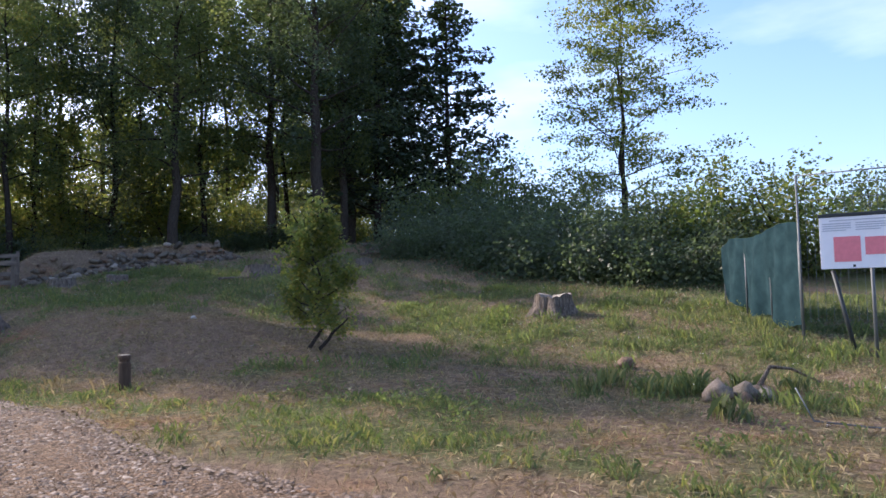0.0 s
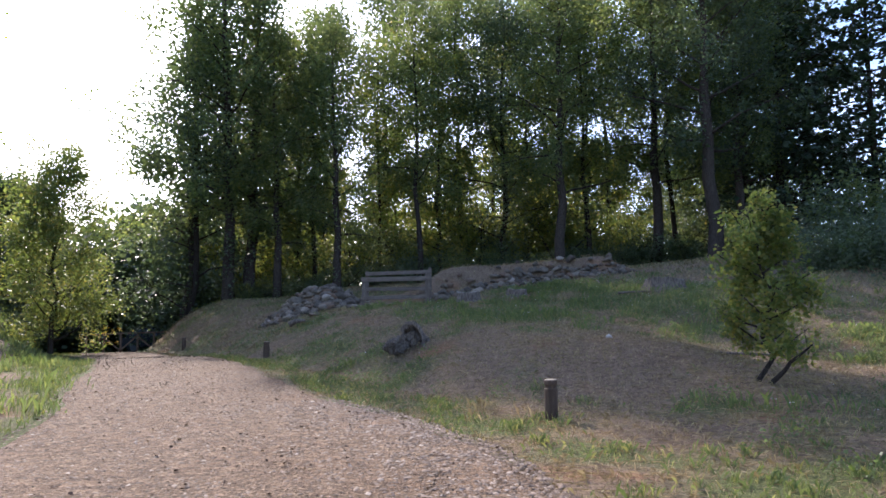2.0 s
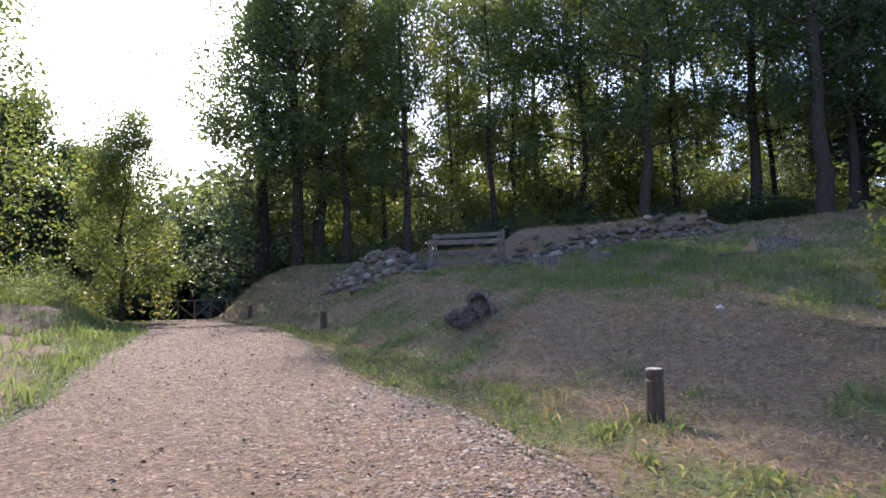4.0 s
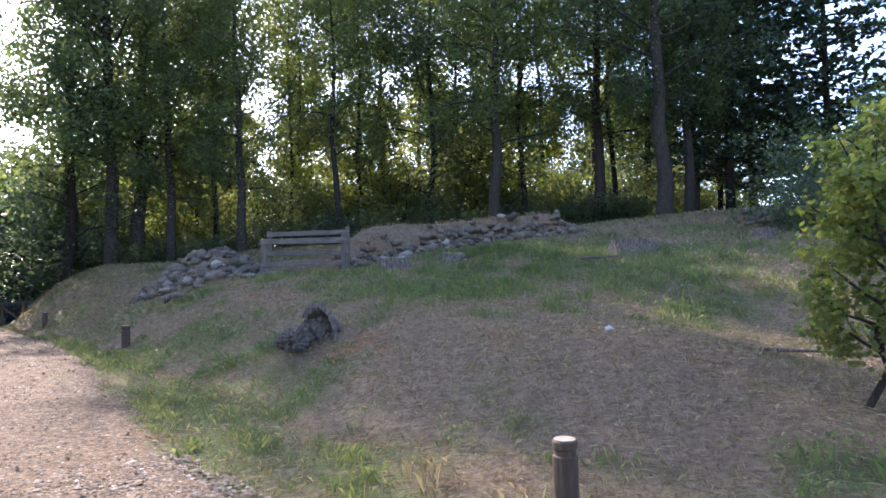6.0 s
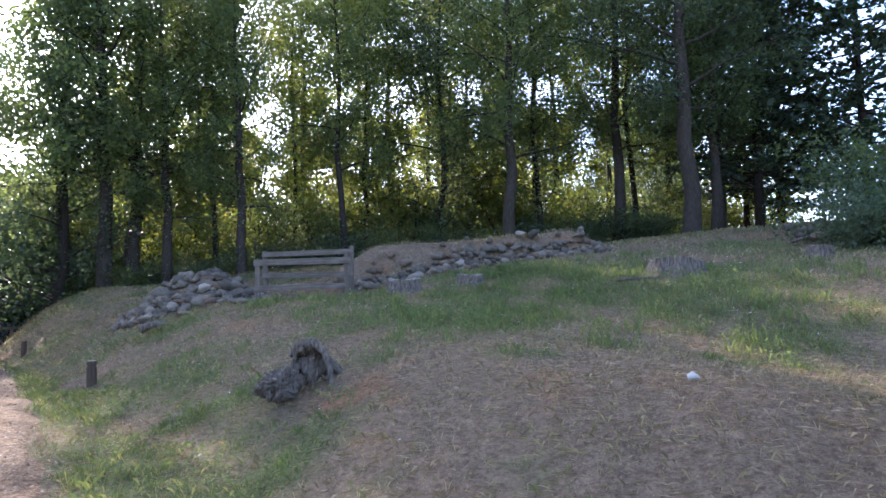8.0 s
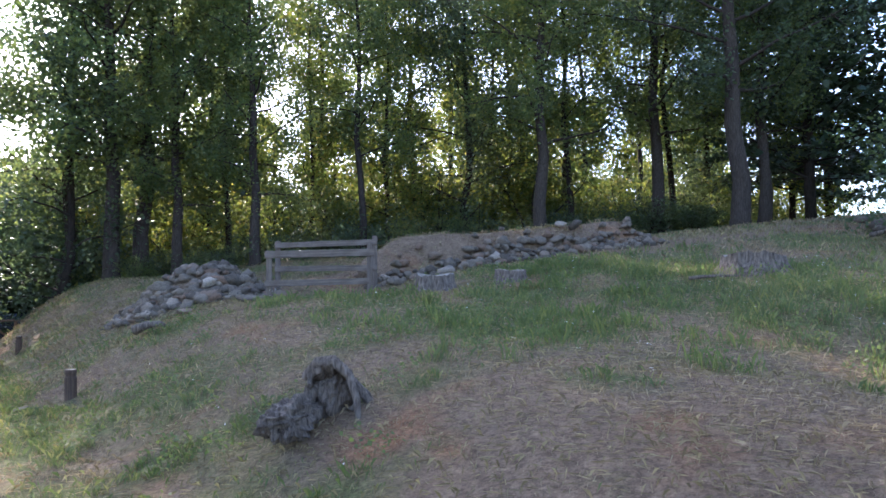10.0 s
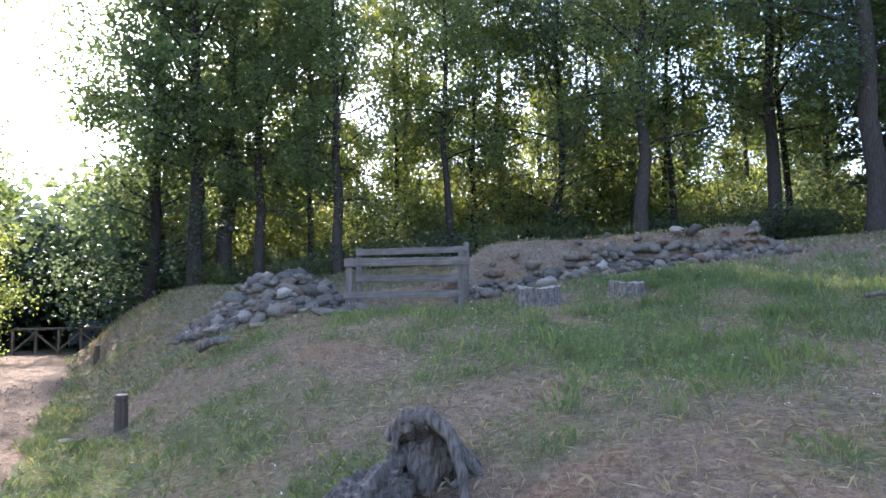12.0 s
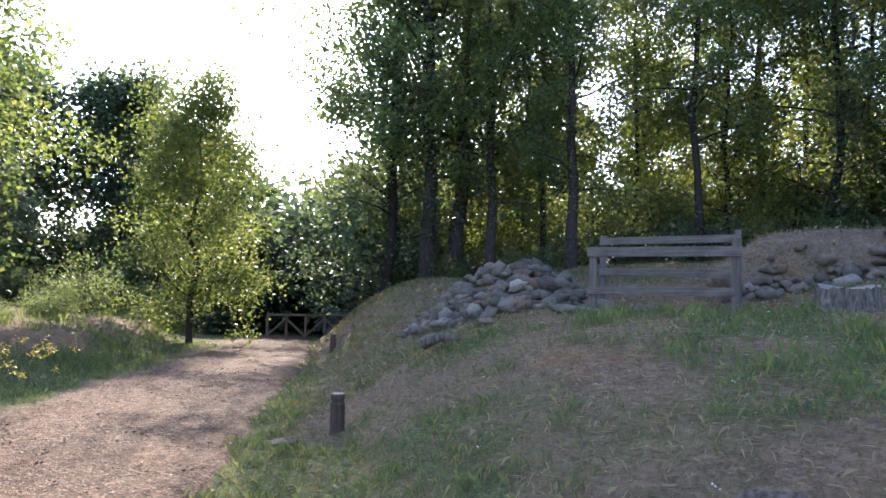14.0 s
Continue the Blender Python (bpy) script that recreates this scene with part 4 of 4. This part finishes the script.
def mesh_fence():
    e = new("mesh_fence")
    tagged(e, "tall thin wire mesh fence panel on slim steel poles", "fence")
    a, b = Vector((11.75, 6.75, 0)), Vector((13.1, 3.9, 0))
    for f in (0, 0.5, 1.0):
        p = a.lerp(b, f)
        v, fc = tube([(p.x, p.y, height(p.x, p.y) - 0.3), (p.x, p.y, 3.16)], [0.02, 0.02], 8)
        part("pole", mesh_of("pole", v, fc, STEEL, True), e)
    for z in (3.15, 2.95, 2.7):
        v, fc = tube([(a.x, a.y, z), (b.x, b.y, z)], [0.012 if z > 3 else 0.006] * 2, 6)
        part("wire_rail", mesh_of("wire_rail", v, fc, STEEL, True), e)
    for i in range(1, 26):
        p = a.lerp(b, i / 26)
        v, fc = tube([(p.x, p.y, 0.6), (p.x, p.y, 3.15)], [0.0035] * 2, 4)
        part("wire", mesh_of("wire", v, fc, STEEL), e)


mesh_fence()


def netting():
    e = new("netting_screen")
    tagged(e, "dark green shade netting sagging between slim poles", "netting")
    a, b = Vector((11.9, 6.9, 0)), Vector((14.2, 10.2, 0))
    nx, nz = 60, 16
    for side_off, nm in ((0.0, "net"),):
        verts, faces = [], []
        for i in range(nx + 1):
            f = i / nx
            p = a.lerp(b, f)
            g = height(p.x, p.y)
            top = 2.36 - 0.10 * f + 0.05 * math.sin(9 * f) - 0.9 * max(0.0, f - 0.86) ** 1.0
            for j in range(nz + 1):
                h = j / nz
                fold = 0.09 * (1 - h) * math.sin(21 * f + 1.4 * h) + 0.02 * math.sin(47 * f + 2 * h)
                hem = 0.12 + 0.12 * noise.noise(Vector((f * 9, 0, 0)))
                verts.append((p.x + 0.82 * fold, p.y - 0.57 * fold, g + hem + (top - g - hem) * h))
        w = nz + 1
        faces = [(i * w + j, (i + 1) * w + j, (i + 1) * w + j + 1, i * w + j + 1) for i in range(nx) for j in range(nz)]
        part(nm, mesh_of(nm, verts, faces, NET, True), e)
    for f in (0.0, 0.33, 0.66, 1.0):
        p = a.lerp(b, f)
        v, fc = tube([(p.x + 0.06, p.y, height(p.x, p.y) - 0.3), (p.x + 0.06, p.y, 2.34 - 0.12 * f)], [0.02, 0.02], 8)
        part("pole", mesh_of("pole", v, fc, STEEL, True), e)


netting()


# ---------------------------------------------------------------- parked car beyond the fence
def parked_car():
    e = new("parked_car")
    x, y = -16.4, 46.6
    e.matrix_basis = pose(x, y, height(x, y), 0, 0, 25)
    tagged(e, "dark parked car in the shade beyond the wooden fence", "car")
    paint = m_plain("dark_car_paint", (0.03, 0.035, 0.045), 0.25, 0.4)
    glass = m_plain("tinted_car_glass", (0.03, 0.035, 0.04), 0.05, 0.0)
    rubber = m_plain("tyre_rubber", (0.02, 0.02, 0.02), 0.9)
    prof = ((-2.0, 0.35), (-2.05, 0.75), (-1.9, 0.95), (-1.0, 1.0), (1.3, 1.0), (1.95, 0.85), (2.05, 0.6), (2.0, 0.35))
    cabin = ((-1.75, 0.98), (-1.35, 1.42), (0.1, 1.46), (0.95, 1.0))

    def extrude(pr, half, inset=0.0):
        v = [(px, -half + inset * (pz > 1.1), pz) for px, pz in pr] + [(px, half - inset * (pz > 1.1), pz) for px, pz in pr]
        n = len(pr)
        return v, [tuple(range(n)), tuple(range(2 * n - 1, n - 1, -1))] + [(i, n + i, n + (i + 1) % n, (i + 1) % n) for i in range(n)]

    part("body", mesh_of("body", *extrude(prof, 0.85), paint), e)
    part("cabin", mesh_of("cabin", *extrude(cabin, 0.78, 0.12), glass), e, "tinted windows")
    roof = ((-1.38, 1.42), (-1.3, 1.47), (0.05, 1.5), (0.16, 1.45))
    part("roof", mesh_of("roof", *extrude(roof, 0.68), paint), e)
    for wx in (-1.3, 1.3):
        for wy in (-0.78, 0.78):
            w = part("wheel", mesh_of("wheel", *tube([(wx, wy - 0.1, 0.32), (wx, wy + 0.1, 0.32)], [0.32, 0.32], 20), rubber, False), e)
            part("rim", mesh_of("rim", *tube([(wx, wy - 0.11, 0.32), (wx, wy + 0.11, 0.32)], [0.2, 0.2], 16), STEEL), w, "steel wheel rim")


parked_car()


# ---------------------------------------------------------------- grass, straw, weeds and pebbles
def blades(name, xy, lo, hi, width, lean, material, label, category="grass", lie=False, seed=0):
    """Single blades at the given spots, joined."""
    g = np.random.default_rng(seed)
    n = len(xy)
    base = np.array([(x, y, height(x, y)) for x, y in xy])
    L = g.uniform(lo, hi, (n, 1))
    az = g.uniform(0, 2 * np.pi, n)
    dirs = np.stack([np.cos(az), np.sin(az), np.zeros(n)], 1)
    side = np.stack([-np.sin(az + g.normal(size=n)), np.cos(az + g.normal(size=n)), np.zeros(n)], 1)
    if lie:
        tip = base + dirs * L + np.array([0, 0, 1.0]) * g.uniform(0.004, 0.022, (n, 1))
        base = base + np.array([0, 0, 0.012])
        side = np.stack([-np.sin(az), np.cos(az), np.zeros(n)], 1) + np.array([0, 0, 0.6])
        mid = (base + tip) / 2 + np.array([0, 0, 0.006])
    else:
        ln = g.uniform(0.1, lean, (n, 1))
        mid = base + dirs * L * ln * 0.35 + np.array([0, 0, 1.0]) * L * 0.6
        tip = base + dirs * L * ln + np.array([0, 0, 1.0]) * L * (1 - 0.35 * ln)
    w = width * g.uniform(0.35, 0.8, (n, 1))
    v = np.stack([base - side * w, base + side * w, mid + side * w * 0.9, tip], 1).reshape(-1, 3)
    me = bpy.data.meshes.new(name)
    me.vertices.add(4 * n)
    me.vertices.foreach_set("co", v.ravel())
    me.loops.add(4 * n)
    me.loops.foreach_set("vertex_index", np.arange(4 * n))
    me.polygons.add(n)
    me.polygons.foreach_set("loop_start", np.arange(n) * 4)
    me.polygons.foreach_set("loop_total", np.full(n, 4))
    me.materials.append(material)
    me.update(calc_edges=True)
    return tagged(new(name, me), label, category, kind="stuff")


def on_path(x, y):
    d, s = to_bank(x, y)
    a, b = path_edges(s)
    return a + 0.05 < d < b - 0.08


def scatter(n, s0, s1, d0, d1, keep, seed):
    g = np.random.default_rng(seed)
    out = []
    while len(out) < n:
        x, y = from_bank(g.uniform(d0, d1), s0 + (s1 - s0) * g.uniform())
        if not on_path(x, y) and keep(x, y, g):
            out.append((x, y))
    return out


def tufts(n, per, spread, s0, s1, d0, d1, keep, seed):
    g = np.random.default_rng(seed + 1)
    out = []
    for x, y in scatter(n, s0, s1, d0, d1, keep, seed):
        k = g.uniform(0.5, 1.4)
        for _ in range(int(per * k)):
            out.append((x + g.normal() * spread * k, y + g.normal() * spread * k))
    return out


green = lambda x, y, g: g.uniform() < (greenness(x, y) - 0.25) * 1.6
dry = lambda x, y, g: g.uniform() < 1.0 - 0.8 * greenness(x, y)
blades("short_grass", scatter(30000, -12, 14, -2.6, 11, green, 1), 0.03, 0.10, 0.0045, 0.9, GRASS_GREEN, "short green summer grass", seed=1)
blades("far_grass", scatter(14000, -8, 24, 6, 20, green, 2), 0.05, 0.16, 0.008, 0.8, GRASS_GREEN, "green grass in the clearing and below the heap", seed=2)
blades("tufted_grass", tufts(980, 30, 0.065, -10, 13, -2.0, 11, green, 3), 0.045, 0.135, 0.0045, 0.7, GRASS_GREEN, "taller green grass tufts", seed=3)
blades("tall_weeds", tufts(420, 34, 0.12, -9, 12, 1.5, 13, green, 4), 0.08, 0.26, 0.004, 0.5, LEAF_WOOD, "upright green weeds in patches", "weeds", seed=4)
blades("dry_grass", scatter(42000, -11, 14, -2.4, 11, dry, 5), 0.02, 0.09, 0.0038, 1.0, GRASS_DRY, "short dead straw-coloured grass", seed=5)
blades("straw", scatter(54000, -10, 14, -1.8, 11, dry, 6), 0.04, 0.15, 0.0026, 1.0, GRASS_DRY, "dead mown straw lying on the turf", "straw", True, seed=6)
blades("verge_grass", scatter(12000, 2, 30, -6.2, -3.0, green, 7), 0.03, 0.12, 0.006, 0.7, GRASS_GREEN, "green grass on the far verge of the track", seed=7)
blades("verge_weeds", tufts(110, 34, 0.22, 2, 30, -8.5, -4.6, lambda x, y, g: True, 8), 0.08, 0.30, 0.012, 0.5, LEAF_WOOD, "tall weeds on the far verge of the track", "weeds", seed=8)
blades("seeding_grass", tufts(5, 8, 0.08, -0.3, 1.2, -0.8, -0.1, lambda x, y, g: True, 9), 0.12, 0.24, 0.0018, 0.5, GRASS_DRY, "pale seeding grass beside the log bollard", seed=9)


blades("clearing_straw", scatter(15000, -7, 16, 11, 24, dry, 13), 0.04, 0.16, 0.009, 1.0, GRASS_DRY, "dry grass at the back of the clearing", seed=13)
blades("bank_grass", scatter(22000, 13, 32, -0.6, 12, dry, 10), 0.03, 0.12, 0.007, 1.0, GRASS_DRY, "dry grass on the far bank", seed=10)
blades("bank_straw", scatter(16000, 13, 32, -0.6, 12, dry, 11), 0.06, 0.2, 0.007, 1.0, GRASS_DRY, "dead straw on the far bank", "straw", True, seed=11)
blades("bank_green", scatter(5000, 12, 32, -1.2, 10, green, 12), 0.05, 0.16, 0.008, 0.8, GRASS_GREEN, "green grass on the far bank", seed=12)


def heap_weeds():
    g = np.random.default_rng(61)
    xy = [(cx + g.normal() * 0.10, cy + g.normal() * 0.10) for cx, cy in ((7.0, 5.5), (7.4, 5.6), (8.1, 5.4), (7.75, 5.9), (6.6, 5.6), (8.5, 4.9), (6.2, 4.1), (5.9, 5.9), (6.7, 6.3)) for _ in range(70)]
    blades("heap_weeds", xy, 0.10, 0.36, 0.010, 0.6, GRASS_GREEN, "fresh green weeds round the small stone heap", "weeds", seed=62)


heap_weeds()


def track_litter():
    g = np.random.default_rng(63)
    brown = Mat("dead_leaf", 0.9, 0, 0.1)
    brown.colour(brown.ramp(brown.island(), ((0.0, (0.05, 0.03, 0.018)), (0.6, (0.12, 0.075, 0.045)), (1.0, (0.3, 0.21, 0.12)))))
    cen = []
    while len(cen) < 5200:
        s = g.uniform(-9, 20)
        a, b = path_edges(s)
        x, y = from_bank(a + (b - a) * g.uniform(), s)
        cen.append((x, y, height(x, y) + 0.038))
    me = leaf_mesh("leaf_litter", g, cen, 1, (0.0, 0.0, 0.0), 0.036, brown.m, 2.5)
    tagged(new("leaf_litter", me), "small dead brown leaves and chips on the track", "leaf litter", kind="stuff")


track_litter()


def broad_weeds():
    g = np.random.default_rng(14)
    spots = scatter(260, -9, 13, -0.4, 12, green, 15)
    cen = [(x + g.normal() * 0.05, y + g.normal() * 0.05, height(x, y) + 0.06 + 0.08 * g.uniform()) for x, y in spots for _ in range(2)]
    me = leaf_mesh("broadleaf_weeds", g, cen, 30, (0.17, 0.17, 0.10), 0.036, LEAF_WOOD, 0.5)
    tagged(new("broadleaf_weeds", me), "low broad-leaved green weeds in the turf", "weeds", kind="stuff")
    fl = m_plain("white_petals", (0.75, 0.74, 0.68), 0.7)
    cen = [(x, y, height(x, y) + g.uniform(0.06, 0.24)) for x, y in scatter(420, -9, 14, 0.5, 12, green, 16)]
    tagged(new("small_flowers", leaf_mesh("small_flowers", g, cen, 4, (0.025, 0.025, 0.01), 0.014, fl, 1.5)), "tiny white flower heads in the grass", "flowers", kind="stuff")
    ye = m_plain("yellow_petals", (0.75, 0.55, 0.04), 0.7)
    cen = [(-7.9 + g.normal() * 0.22, 19.2 + g.normal() * 0.3, height(-7.9, 19.2) + g.uniform(0.45, 0.85)) for _ in range(26)]
    tagged(new("yellow_flowers", leaf_mesh("yellow_flowers", g, cen, 12, (0.05, 0.05, 0.04), 0.03, ye, 1.0)), "yellow flower heads on the verge", "flowers", kind="stuff")


broad_weeds()


def pebbles(name, n, s0, s1, lo, hi, label, seed, edge=None):
    g = np.random.default_rng(seed)
    spots = []
    while len(spots) < n:
        s = g.uniform(s0, s1)
        a, b = path_edges(s)
        f = g.uniform() if edge is None else 1 - abs(g.normal()) * edge
        if f > -0.02:
            spots.append(from_bank(a + (b - a) * f, s))
    c = np.array([(x, y, height(x, y) + 0.030) for x, y in spots])
    r = lo + (hi - lo) * g.uniform(size=(n, 1, 1)) ** 2.2
    top = np.array([(1, 0, 0), (0, 1, 0), (-1, 0, 0), (0, -1, 0), (0.3, 0.2, 0.75), (-0.3, -0.2, 0.7)], float)
    jit = 1 + 0.35 * g.normal(size=(n, 6, 1)).clip(-1, 1)
    az = g.uniform(0, 6.28, n)
    rot = np.stack([np.stack([np.cos(az), -np.sin(az), 0 * az], 1), np.stack([np.sin(az), np.cos(az), 0 * az], 1), np.stack([0 * az, 0 * az, 1 + 0 * az], 1)], 1)
    v = np.einsum("nij,nkj->nki", rot, top[None] * jit * np.array([1.25, 0.9, 0.55])) * r + c[:, None, :]
    tri = np.array([(0, 1, 4), (1, 5, 4), (1, 2, 5), (2, 3, 5), (3, 4, 5), (3, 0, 4)])
    f = (tri[None] + 6 * np.arange(n)[:, None, None]).reshape(-1)
    me = bpy.data.meshes.new(name)
    me.vertices.add(6 * n)
    me.vertices.foreach_set("co", v.ravel())
    me.loops.add(18 * n)
    me.loops.foreach_set("vertex_index", f)
    me.polygons.add(6 * n)
    me.polygons.foreach_set("loop_start", np.arange(6 * n) * 3)
    me.polygons.foreach_set("loop_total", np.full(6 * n, 3))
    me.materials.append(PEBBLE)
    me.update(calc_edges=True)
    tagged(new(name, me), label, "gravel", kind="stuff")


pebbles("gravel_stones", 19000, -9, 8, 0.005, 0.021, "loose pale gravel stones on the track", 31)
pebbles("gravel_stones", 8000, 8, 26, 0.006, 0.017, "loose pale gravel stones on the track", 32)
pebbles("edge_gravel", 7000, -7, 3, 0.010, 0.028, "coarser grey gravel along the edge of the track", 33, 0.18)
